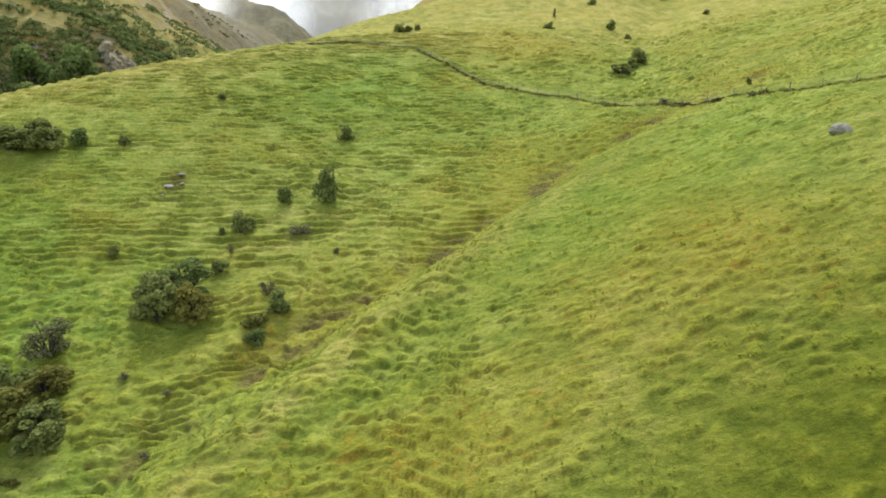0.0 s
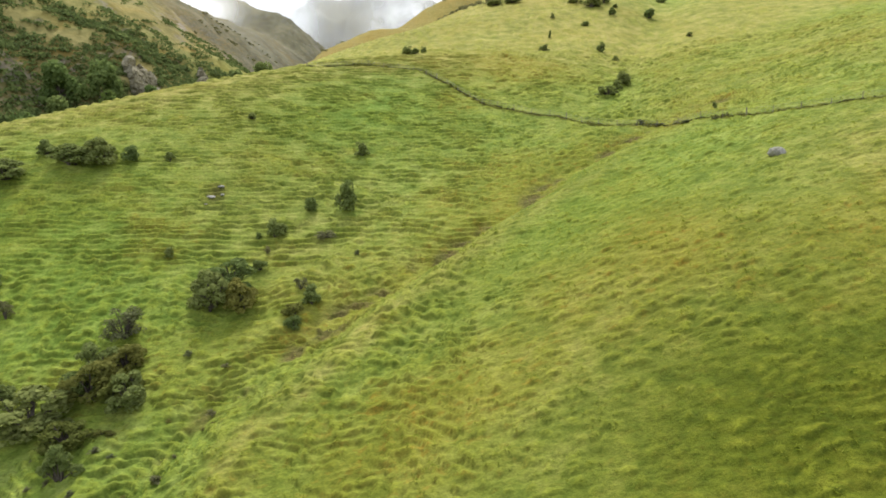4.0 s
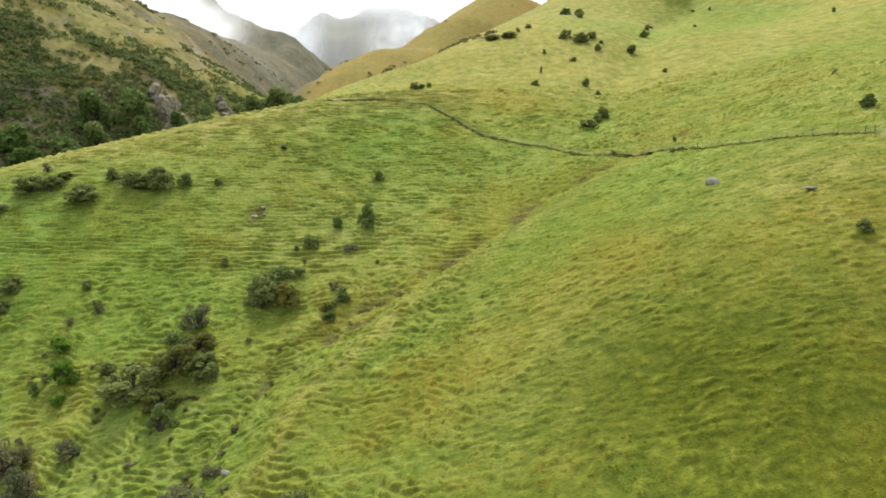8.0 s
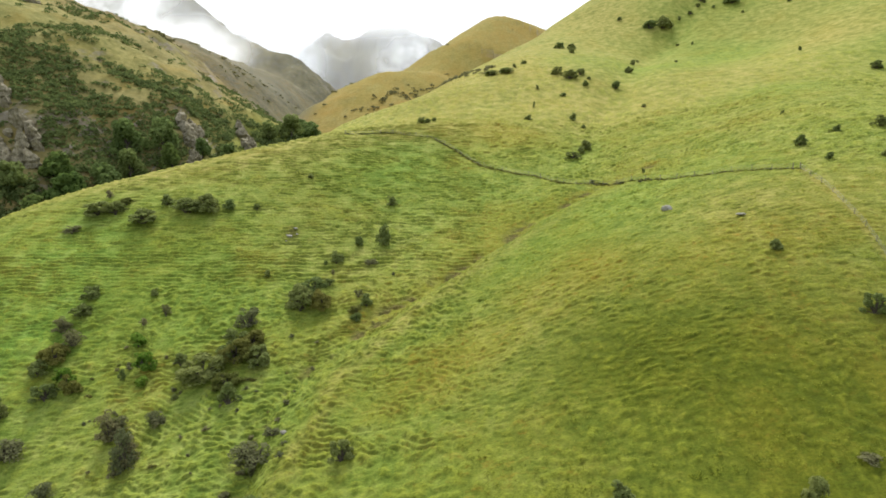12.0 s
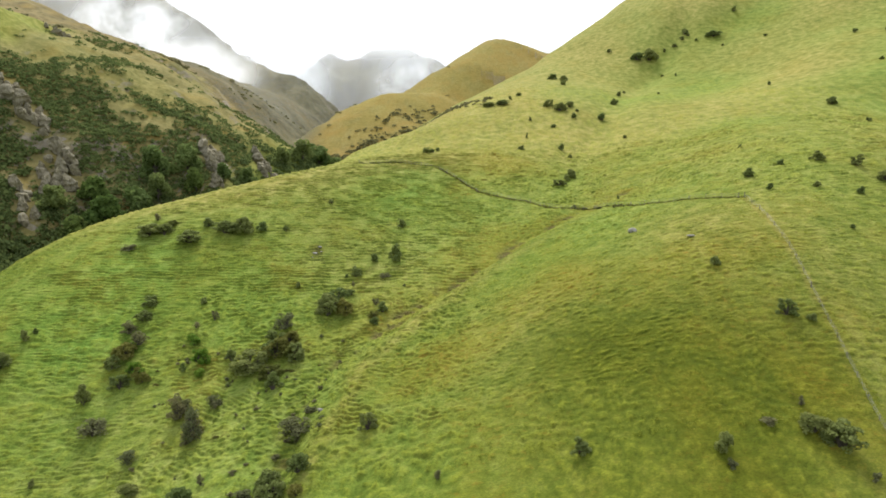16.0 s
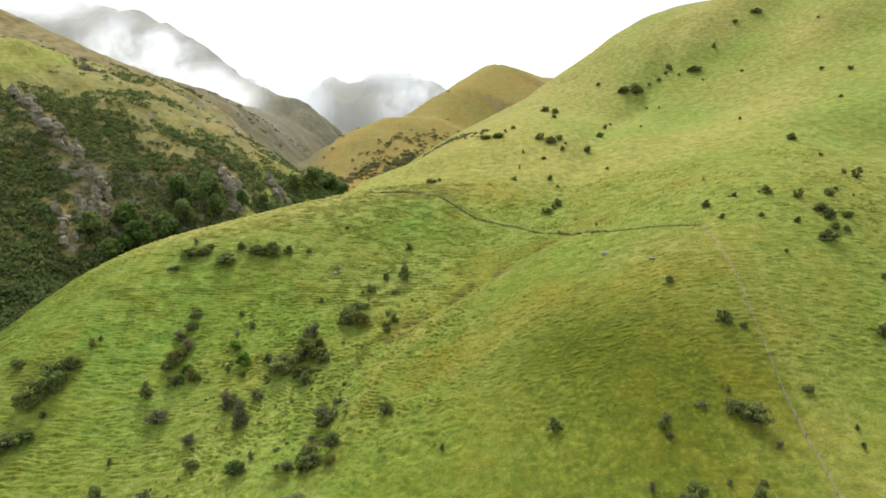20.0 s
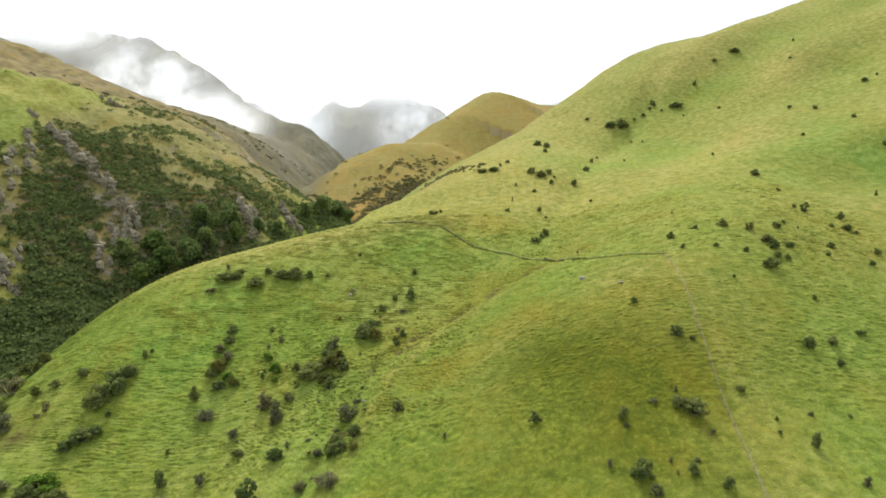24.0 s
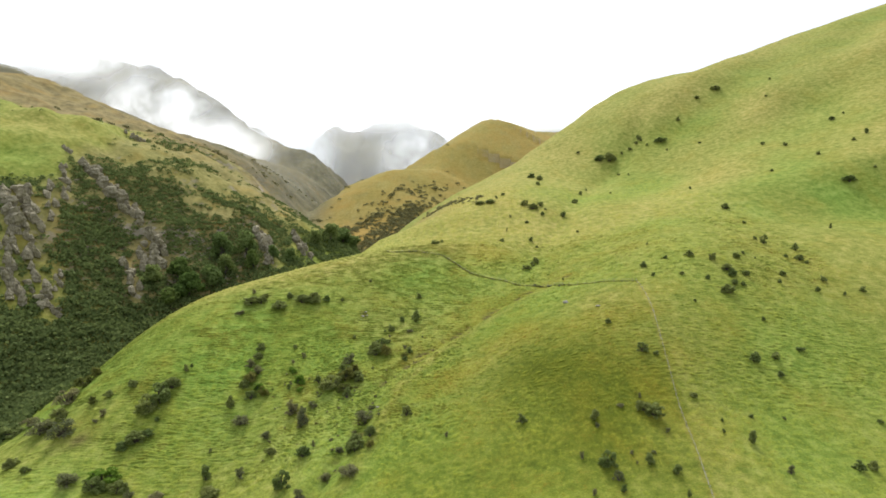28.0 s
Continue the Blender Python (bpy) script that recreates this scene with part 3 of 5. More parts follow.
def build_ground():
    ny, nx = GX.shape
    co = np.stack([GX, GY, GZ], -1).reshape(-1, 3).astype(np.float32)
    i = np.arange(nx * ny).reshape(ny, nx)
    quads = np.stack([i[:-1, :-1], i[:-1, 1:], i[1:, 1:], i[1:, :-1]], -1).reshape(-1, 4)
    me = bpy.data.meshes.new("ground")
    me.vertices.add(len(co))
    me.vertices.foreach_set("co", co.ravel())
    me.loops.add(quads.size)
    me.loops.foreach_set("vertex_index", quads.ravel().astype(np.int32))
    me.polygons.add(len(quads))
    me.polygons.foreach_set("loop_start", np.arange(0, quads.size, 4, dtype=np.int32))
    me.polygons.foreach_set("use_smooth", np.ones(len(quads), dtype=bool))
    me.update(calc_edges=True)
    lay = me.color_attributes.new("cover", "FLOAT_COLOR", "POINT")
    lay.data.foreach_set("color", cover(co[:, 0].astype(float), co[:, 1].astype(float), co[:, 2].astype(float)).astype(np.float32).ravel())
    x, y = co[:, 0].astype(float), co[:, 1].astype(float)
    # Darker olive on the near east slopes; rank grass along the north fence.
    rank = 0.56 * soft_spot(x, y, 60, 204, 42, 26) + 0.55 * soft_spot(x, y, 28, 204, 26, 16) + 0.7 * soft_spot(x, y, 45, 172, 60, 24) + 0.25 * waves(x, y, 19, 56)
    rank = rank * (1 - 0.5 * past_fence(x, y))
    d, _, _ = along(x, y, [(a, b, 0) for a, b in FENCE_NORTH])
    rank = rank + 1.4 * np.exp(-(d / 0.7) ** 2)
    lip = ease(0.05, 0.35, (GZ - GH).ravel())
    rust = 0.9 * soft_spot(x, y, 5, 217, 13, 7, 0.3) + 0.7 * soft_spot(x, y, 25, 232, 14, 7, 0.3) + 0.8 * soft_spot(x, y, 52, 228, 24, 8) + 0.3 * soft_spot(x, y, 70, 205, 20, 16) + 0.5 * soft_spot(x, y, 2, 262, 18, 12) + 0.8 * np.exp(-(along(x, y, GULLY)[0] / 5.0) ** 2) * ease(228, 242, y) + 0.02 + 0.45 * waves(x, y, 12, 60) + 0.3 * waves(x, y, 4, 61) + 0.9 * ease(850, 1000, y) * ease(1700, 1500, y) + 0.6 * soft_spot(x, y, 5, 470, 36, 90) + 0.8 * soft_spot(x, y, 22, 322, 18, 14)
    layer = me.color_attributes.new("growth", "FLOAT_COLOR", "POINT")
    layer.data.foreach_set("color", np.stack([np.clip(rank, 0, 1), lip, np.clip(rust, 0, 1), 1 - ease(290, 350, y - 0.25 * x)], -1).astype(np.float32).ravel())
    # Marks steep south faces of steps and tufts for painted shade and thatch.
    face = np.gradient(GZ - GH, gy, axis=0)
    shade_thatch = me.attributes.new("shade_thatch", "FLOAT", "POINT")
    shade_thatch.data.foreach_set("value", ease(0.34, 1.0, face).ravel().astype(np.float32))
    me.materials.append(PASTURE)
    return tagged(new("ground", me), "steep green hill pasture with grazing steps, browner hills beyond", "ground", kind="structure")


build_ground()


# ---- helpers for things ----
def mesh_of(name, verts, faces, material, smooth=False):
    me = bpy.data.meshes.new(name)
    me.from_pydata([tuple(v) for v in verts], [], [tuple(f) for f in faces])
    me.materials.append(material)
    if smooth:
        me.polygons.foreach_set("use_smooth", np.ones(len(me.polygons), dtype=bool))
    me.update()
    return me


def soup(name, co, size, material):
    """One mesh of many loose faces with `size` corners each; co has a row for each corner."""
    n = len(co) // size
    me = bpy.data.meshes.new(name)
    me.vertices.add(len(co))
    me.vertices.foreach_set("co", np.asarray(co, np.float32).ravel())
    me.loops.add(n * size)
    me.loops.foreach_set("vertex_index", np.arange(n * size, dtype=np.int32))
    me.polygons.add(n)
    me.polygons.foreach_set("loop_start", np.arange(0, n * size, size, dtype=np.int32))
    me.update(calc_edges=True)
    me.materials.append(material)
    return me


def part(name, me, parent, label=""):
    ob = new(name, me)
    ob.parent = parent
    return tagged(ob, label) if label else ob


def heights(xs, ys):
    xs, ys = np.asarray(xs, float), np.asarray(ys, float)
    h = land(xs, ys)
    return h + treads(xs, ys, h)


def limb(verts, faces, a, b, ra, rb, sides=5):
    """A tapered round piece from a to b."""
    a, b = np.array(a, float), np.array(b, float)
    d = (b - a) / max(np.linalg.norm(b - a), 1e-6)
    u = np.cross(d, (0.3, 0.9, 0.2))
    u /= np.linalg.norm(u)
    v = np.cross(d, u)
    k = len(verts)
    for p, r in ((a, ra), (b, rb)):
        for i in range(sides):
            t = 2 * math.pi * i / sides
            verts.append(p + r * (math.cos(t) * u + math.sin(t) * v))
    for i in range(sides):
        j = (i + 1) % sides
        faces.append((k + i, k + j, k + sides + j, k + sides + i))
    faces.append(tuple(k + sides + i for i in range(sides)))


def leaf_faces(rng, centres, out, size, droop=0.0):
    """Small four-cornered leaf sprays round the centres, leaning outwards."""
    n = len(centres)
    nrm = out + rng.normal(0, 0.7, (n, 3))
    nrm /= np.linalg.norm(nrm, axis=1)[:, None] + 1e-9
    u = np.cross(nrm, rng.normal(0, 1, (n, 3)))
    u /= np.linalg.norm(u, axis=1)[:, None] + 1e-9
    v = np.cross(nrm, u)
    s = size * rng.uniform(0.6, 1.35, (n, 1))
    c = centres
    return np.stack([c - u * s * 0.5 - v * s * 0.2, c + u * s * 0.1 - v * s * 0.55, c + u * s * 0.6 + v * s * 0.1, c - u * s * 0.05 + v * s * 0.6], 1).reshape(-1, 3)


def lobes_for(rng, form):
    if form == "mound":
        n, lo, hi, rad = 15, 0.12, 0.74, (0.13, 0.24)
    elif form == "upright":
        n, lo, hi, rad = 11, 0.14, 0.84, (0.14, 0.22)
    elif form == "spreading":
        n, lo, hi, rad = 26, 0.10, 0.74, (0.09, 0.17)
    else:
        n, lo, hi, rad = 13, 0.14, 0.80, (0.11, 0.19)
    out = []
    for k in range(n):
        r = rng.uniform(*rad)
        a, z = rng.uniform(0, 2 * math.pi), lo + (hi - lo) * (k + rng.uniform(0, 1)) / n
        d = (0.5 - 0.8 * r) * math.sqrt(rng.uniform(0.08, 1)) * (1.1 - 0.65 * z)
        out.append((math.cos(a) * d * 1.2, math.sin(a) * d * 0.9, z * rng.uniform(0.75, 1.15), r))
    return out


def shrub_meshes(kind, form, seed, leaves, size, material):
    rng = np.random.RandomState(seed)
    lobes = lobes_for(rng, form)
    verts, faces = [], []
    for k in range(3):
        a = rng.uniform(0, 6.28)
        limb(verts, faces, (0.04 * math.cos(a), 0.04 * math.sin(a), -0.12), (0.10 * math.cos(a), 0.10 * math.sin(a), 0.3), 0.035, 0.022)
    for x, y, z, r in lobes:
        limb(verts, faces, (x * 0.2, y * 0.2, 0.06), (x, y, z + r * 0.3), 0.020, 0.007)
        for k in range(5 if form == "twiggy" else 2):
            d = rng.normal(0, 1, 3)
            d /= np.linalg.norm(d)
            limb(verts, faces, (x * 0.7, y * 0.7, z * 0.8), np.array((x, y, z)) + d * r * 1.05, 0.009, 0.003, 4)
    stem = mesh_of(kind + "_stem", verts, faces, BARK)
    w = np.array([l[3] ** 2 for l in lobes])
    pick = rng.choice(len(lobes), leaves, p=w / w.sum())
    L = np.array(lobes)[pick]
    d = rng.normal(0, 1, (leaves, 3))
    d /= np.linalg.norm(d, axis=1)[:, None]
    d[:, 2] = np.where(d[:, 2] < -0.5, -d[:, 2], d[:, 2])
    r = L[:, 3:4] * rng.uniform(0.55, 1.08, (leaves, 1)) ** 0.5
    c = L[:, :3] + d * r * (1, 1, 0.92)
    c[:, 2] = np.maximum(c[:, 2], 0.03)
    co = leaf_faces(rng, c, d, size)
    return stem, soup(kind + "_crown", co, 4, material)


def shrub_root(name, stem, crown, label, category):
    root = tagged(new(name), label, category)
    part("stem", stem, root)
    part("crown", crown, root)
    return root


DARK_SHRUBS_A = [
    (64.1, 156.2, 1.2, 2.1), (47.8, 158.4, 1.8, 2.4), (63.9, 163.6, 2.5, 3.4), (45.6, 167.0, 5.0, 5.3),
    (57.3, 167.0, 2.8, 3.8), (118.0, 170.4, 3.2, 3.2), (122.4, 171.4, 2.9, 3.2), (90.1, 175.6, 2.6, 4.6),
    (83.2, 179.0, 1.3, 1.5), (-48.9, 181.8, 4.8, 6.8), (84.6, 183.3, 1.0, 1.4), (64.5, 183.8, 5.8, 5.5),
    (46.3, 184.0, 2.7, 4.1), (-72.3, 186.0, 5.9, 5.2), (94.9, 186.1, 1.6, 1.4), (61.6, 186.4, 3.5, 4.5),
    (24.3, 186.5, 3.1, 3.1), (-27.2, 189.1, 5.3, 6.4), (137.4, 190.1, 1.8, 1.4), (-103.2, 190.5, 5.4, 5.4),
    (-110.8, 190.7, 6.4, 6.4), (79.3, 191.7, 2.1, 2.5), (-29.8, 192.5, 3.6, 4.0), (-23.2, 192.9, 4.0, 4.7),
]
DARK_SHRUBS_B = [
    (-44.9, 193.7, 4.4, 4.7), (-76.3, 194.2, 3.6, 6.2), (-57.1, 199.7, 3.7, 3.0), (-11.9, 200.9, 3.7, 4.5),
    (-139.4, 201.2, 3.0, 2.6), (113.6, 204.2, 2.5, 2.3), (-79.2, 205.5, 1.5, 1.9), (-147.6, 206.2, 4.3, 3.9),
    (-110.3, 207.3, 4.7, 3.5), (73.1, 208.3, 1.9, 1.7), (107.1, 208.9, 3.5, 4.3), (68.8, 209.3, 3.9, 4.3),
    (-106.7, 209.9, 6.7, 5.1), (115.5, 211.2, 3.3, 3.9), (-103.5, 212.3, 4.4, 3.2), (127.5, 216.7, 3.2, 2.0),
    (-102.9, 217.9, 2.0, 2.0), (-34.6, 218.7, 3.3, 4.6), (-108.0, 221.1, 7.4, 8.3), (-45.5, 222.5, 1.3, 1.0),
    (-78.2, 223.1, 2.9, 5.4), (60.5, 223.9, 2.1, 2.5), (-41.8, 225.6, 7.9, 5.9), (-105.0, 225.9, 8.4, 8.4),
]
DARK_SHRUBS_C = [
    (-71.6, 226.6, 4.5, 4.0), (-31.4, 227.4, 5.0, 4.5), (-144.4, 227.9, 6.4, 5.1), (120.0, 228.6, 1.5, 1.9),
    (-58.2, 228.9, 1.4, 2.6), (-47.0, 229.8, 3.1, 3.3), (-37.3, 230.1, 5.0, 4.5), (-127.3, 230.8, 3.4, 3.0),
    (-103.1, 231.4, 5.2, 5.6), (-75.6, 231.6, 4.2, 4.2), (-37.3, 233.0, 5.2, 4.7), (-119.1, 233.2, 4.3, 3.5),
    (97.0, 235.3, 1.3, 1.5), (-168.4, 236.0, 8.8, 4.4), (-14.7, 238.1, 2.0, 2.0), (-100.7, 238.6, 2.2, 3.6),
    (-99.4, 240.8, 1.3, 1.8), (112.9, 241.6, 5.4, 4.5), (-13.2, 242.4, 2.5, 2.9), (-26.7, 242.5, 5.2, 6.7),
    (-74.4, 244.8, 3.9, 3.4), (121.1, 247.0, 2.3, 2.3), (-25.4, 247.3, 5.8, 4.7), (117.9, 247.6, 3.2, 2.3),
]
DARK_SHRUBS_D = [
    (-60.4, 249.3, 2.1, 2.1), (-74.6, 249.4, 4.5, 3.3), (108.2, 250.1, 1.8, 2.3), (164.3, 250.2, 1.8, 1.8),
    (-22.3, 250.5, 1.9, 2.4), (153.5, 250.7, 1.9, 2.3), (138.6, 252.1, 1.9, 2.3), (173.3, 252.6, 2.8, 2.8),
    (-36.7, 253.3, 1.7, 1.9), (119.8, 253.3, 4.2, 3.7), (99.0, 253.7, 1.9, 1.9), (125.6, 254.1, 2.8, 3.3),
    (87.5, 255.1, 1.9, 1.9), (119.0, 256.8, 4.3, 3.8), (142.9, 257.9, 2.9, 2.4), (-24.5, 258.2, 1.0, 1.3),
    (-22.1, 258.9, 3.0, 3.3), (160.7, 259.2, 2.9, 2.9), (116.5, 265.3, 3.9, 3.9), (86.8, 265.5, 2.9, 2.9),
    (-17.7, 266.1, 2.6, 3.4), (-11.9, 266.5, 3.4, 6.1), (128.1, 268.2, 3.5, 3.0), (136.7, 269.0, 1.2, 1.2),
]
DARK_SHRUBS_E = [
    (108.4, 270.1, 3.5, 3.0), (98.1, 270.4, 2.0, 2.0), (161.4, 272.4, 2.0, 2.0), (-73.2, 272.8, 8.2, 4.7),
    (133.3, 272.9, 2.0, 1.5), (159.7, 275.3, 4.1, 3.5), (153.8, 275.6, 2.0, 2.0), (-57.9, 276.5, 6.3, 5.9),
    (-63.4, 276.8, 8.4, 4.8), (-87.0, 277.1, 7.8, 4.5), (-52.8, 277.1, 3.4, 3.4), (-45.5, 277.2, 1.7, 2.0),
    (-82.5, 277.6, 5.4, 4.2), (54.7, 279.5, 1.3, 1.3), (-70.1, 280.3, 3.4, 3.2), (-11.1, 283.5, 2.6, 3.2),
    (163.6, 285.4, 3.2, 3.7), (151.1, 289.8, 3.7, 5.3), (-34.5, 292.2, 2.1, 2.1), (149.1, 294.4, 2.2, 2.2),
    (98.3, 296.1, 1.4, 1.6), (42.2, 307.2, 4.5, 2.8), (45.3, 311.3, 2.3, 2.9), (47.5, 314.6, 4.1, 4.1),
]
DARK_SHRUBS_F = [
    (199.7, 317.0, 1.7, 2.9), (159.5, 326.1, 2.7, 1.8), (51.4, 336.4, 1.5, 1.9), (-5.0, 339.0, 3.1, 2.8),
    (-2.8, 339.6, 2.5, 1.9), (-0.6, 341.7, 1.9, 1.9), (33.2, 343.7, 2.8, 2.2), (49.5, 345.0, 2.5, 3.2),
    (161.1, 352.2, 4.5, 3.9), (77.3, 353.5, 1.9, 1.9), (37.5, 361.3, 1.0, 2.7), (240.5, 365.8, 8.0, 4.7),
    (260.0, 372.1, 2.0, 2.0), (50.7, 373.0, 2.7, 1.7), (41.6, 381.5, 1.8, 2.1), (61.8, 382.9, 2.8, 2.8),
    (75.2, 385.0, 4.2, 4.2), (65.0, 391.8, 1.8, 1.8), (57.3, 393.0, 5.8, 5.0), (62.7, 397.9, 3.6, 4.4),
    (212.8, 400.3, 2.2, 1.8), (52.8, 400.6, 5.1, 4.4), (162.5, 406.3, 1.9, 2.2), (247.2, 408.1, 3.0, 3.0),
]
DARK_SHRUBS_G = [
    (31.7, 411.7, 6.8, 3.4), (88.3, 412.2, 3.8, 3.8), (25.0, 413.5, 6.8, 3.0), (275.7, 416.1, 2.7, 2.3),
    (36.3, 421.4, 2.3, 2.3), (288.3, 422.6, 3.1, 3.8), (41.4, 426.6, 3.1, 2.3), (118.1, 436.1, 2.0, 1.6),
    (98.1, 441.2, 3.2, 3.2), (246.9, 447.6, 3.7, 3.3), (69.9, 455.3, 3.3, 3.3), (107.2, 463.2, 2.1, 1.7),
    (239.1, 463.5, 2.5, 3.4), (296.8, 474.3, 3.9, 3.9), (309.0, 480.0, 1.7, 2.6), (75.7, 484.3, 6.2, 4.4),
    (148.3, 494.8, 1.4, 2.3), (70.7, 496.3, 6.4, 4.5), (143.7, 505.8, 2.3, 1.8), (212.0, 512.4, 2.3, 1.9),
    (187.9, 520.4, 1.9, 1.9), (141.0, 525.4, 10.6, 9.6), (133.5, 526.2, 8.6, 6.7), (146.0, 526.4, 4.8, 4.8),
]
DARK_SHRUBS_H = [
    (153.9, 533.8, 2.4, 2.9), (176.4, 536.3, 2.0, 2.0), (189.0, 537.3, 8.8, 4.9), (162.4, 538.0, 3.9, 2.9),
    (168.9, 543.6, 3.0, 4.0), (173.9, 545.4, 2.0, 3.0), (119.1, 546.3, 4.0, 2.5), (172.9, 548.5, 4.0, 5.0),
    (285.6, 550.9, 3.0, 2.0), (212.6, 561.9, 4.1, 4.1), (307.0, 586.0, 2.1, 2.7), (240.4, 589.9, 6.4, 3.2),
    (261.5, 599.5, 8.7, 5.4),
]
OLIVE_SHRUBS_A = [
    (-22.6, 187.7, 2.1, 2.8), (-35.8, 222.8, 4.8, 4.2), (-67.3, 227.2, 3.5, 4.0), (-32.7, 228.5, 4.9, 4.4),
    (-132.2, 229.1, 3.8, 4.3), (-36.5, 229.3, 6.1, 6.1), (-34.4, 233.3, 4.7, 4.1), (-74.1, 234.3, 5.3, 5.3),
    (-15.3, 240.2, 2.4, 2.2), (-22.4, 242.0, 4.5, 5.8), (-146.1, 247.7, 6.9, 5.5), (-143.1, 250.6, 4.7, 5.6),
    (-81.8, 282.1, 4.4, 2.3),
]
GREY_SHRUBS_A = [
    (39.9, 158.2, 1.8, 2.4), (47.4, 162.1, 2.7, 3.7), (95.9, 165.8, 2.2, 3.4), (54.0, 167.4, 0.9, 1.3),
    (39.3, 170.2, 1.6, 3.2), (59.6, 170.5, 1.6, 1.6), (53.5, 170.7, 1.3, 1.6), (-41.8, 175.3, 4.0, 4.0),
    (66.4, 178.3, 1.7, 2.0), (-28.2, 178.4, 6.7, 3.3), (46.3, 181.2, 2.0, 2.0), (-35.8, 182.9, 4.1, 3.4),
    (1.1, 186.6, 1.4, 2.1), (105.4, 186.9, 1.2, 1.4), (55.1, 188.2, 3.2, 1.2), (-90.0, 188.3, 5.3, 2.8),
    (-98.2, 188.8, 3.5, 3.5), (62.1, 191.3, 1.1, 2.1), (-64.8, 192.5, 3.6, 4.3), (-33.2, 193.0, 3.6, 2.5),
    (-120.8, 193.9, 7.3, 5.1), (-42.2, 197.1, 1.5, 3.0), (-26.2, 205.7, 7.7, 4.2), (-60.9, 207.5, 3.9, 3.5),
]
GREY_SHRUBS_B = [
    (-49.0, 208.6, 3.4, 3.4), (-48.7, 209.5, 4.7, 7.8), (-24.5, 209.9, 2.5, 2.0), (-49.3, 212.6, 4.0, 3.5),
    (-54.1, 215.6, 4.8, 6.8), (-72.3, 215.8, 6.9, 4.0), (-136.1, 216.0, 10.1, 6.9), (-46.3, 217.1, 2.8, 2.0),
    (-46.7, 217.6, 3.7, 2.6), (-53.3, 217.7, 3.7, 3.7), (-126.1, 219.3, 2.9, 1.6), (-124.2, 221.1, 2.9, 4.1),
    (-147.1, 222.0, 10.4, 6.2), (-72.2, 237.7, 3.9, 4.4), (-147.2, 237.9, 8.9, 6.7), (-36.7, 238.4, 4.9, 4.9),
    (-162.6, 238.9, 6.7, 4.5), (-76.3, 241.1, 4.5, 4.0), (-59.7, 241.7, 2.0, 2.0), (-55.7, 243.6, 1.8, 3.6),
    (-15.3, 245.6, 1.8, 2.5), (-8.5, 253.7, 1.0, 1.0), (-22.3, 254.6, 1.2, 1.7), (-14.2, 258.5, 3.8, 1.0),
]
GREY_SHRUBS_C = [
    (-25.3, 211.0, 1.6, 0.9), (-27.0, 208.2, 1.9, 1.0), (-24.6, 213.6, 1.3, 0.8), (-28.6, 211.8, 1.5, 0.9),
    (-21.6, 205.9, 1.2, 0.7), (-26.2, 204.6, 2.0, 1.2), (-28.4, 205.0, 1.7, 1.0), (-29.4, 200.8, 2.2, 1.3),
    (-36.8, 198.0, 1.6, 0.9), (-34.6, 199.5, 1.3, 0.8), (42.8, 283.6, 2.6, 0.9), (45.2, 280.6, 2.0, 0.8),
    (48.2, 276.0, 2.4, 0.8), (51.6, 271.9, 1.8, 0.7),
    (-89.6, 269.9, 4.1, 2.2), (-88.3, 286.2, 2.7, 2.7),
]
BRIGHT_SHRUBS_A = [
    (-110.1, 195.0, 9.1, 5.9), (-53.5, 227.1, 3.0, 2.0), (-69.7, 229.5, 4.1, 4.5), (-54.5, 230.4, 4.1, 5.1),
    (-58.5, 236.7, 3.5, 2.8),
]
DARKS = [DARK_SHRUBS_A, DARK_SHRUBS_B, DARK_SHRUBS_C, DARK_SHRUBS_D, DARK_SHRUBS_E, DARK_SHRUBS_F, DARK_SHRUBS_G, DARK_SHRUBS_H]
OLIVES = [OLIVE_SHRUBS_A]
GREYS = [GREY_SHRUBS_A, GREY_SHRUBS_B, GREY_SHRUBS_C]
BRIGHTS = [BRIGHT_SHRUBS_A]


BIG_FORMS = {
    "dark": [("spreading", 180 + i, 2200, 0.058, SCRUB) for i in range(3)],
    "olive": [("spreading", 184 + i, 2000, 0.058, OLIVE) for i in range(2)],
    "grey": [("spreading", 187 + i, 1100, 0.050, GREY_SCRUB) for i in range(2)],
    "bright": [("spreading", 190, 2000, 0.058, BRIGHT)],
}
FORMS = {
    "dark": [(f, 100 + i, 1000, 0.085, SCRUB) for i, f in enumerate(("mound", "mound", "upright", "mound", "twiggy"))],
    "olive": [(f, 120 + i, 1000, 0.085, OLIVE) for i, f in enumerate(("mound", "upright", "mound"))],
    "grey": [(f, 140 + i, 460, 0.075, GREY_SCRUB) for i, f in enumerate(("twiggy", "twiggy", "upright"))],
    "bright": [(f, 160 + i, 900, 0.090, BRIGHT) for i, f in enumerate(("mound", "upright"))],
}
WORDS = {
    "dark": "dense dark green scrub bush rooted on the grassy slope",
    "olive": "olive green rounded scrub bush on the grassy slope",
    "grey": "grey-brown twiggy half-bare shrub on the grassy slope",
    "bright": "fresh light green leafy bush on the grassy slope",
}


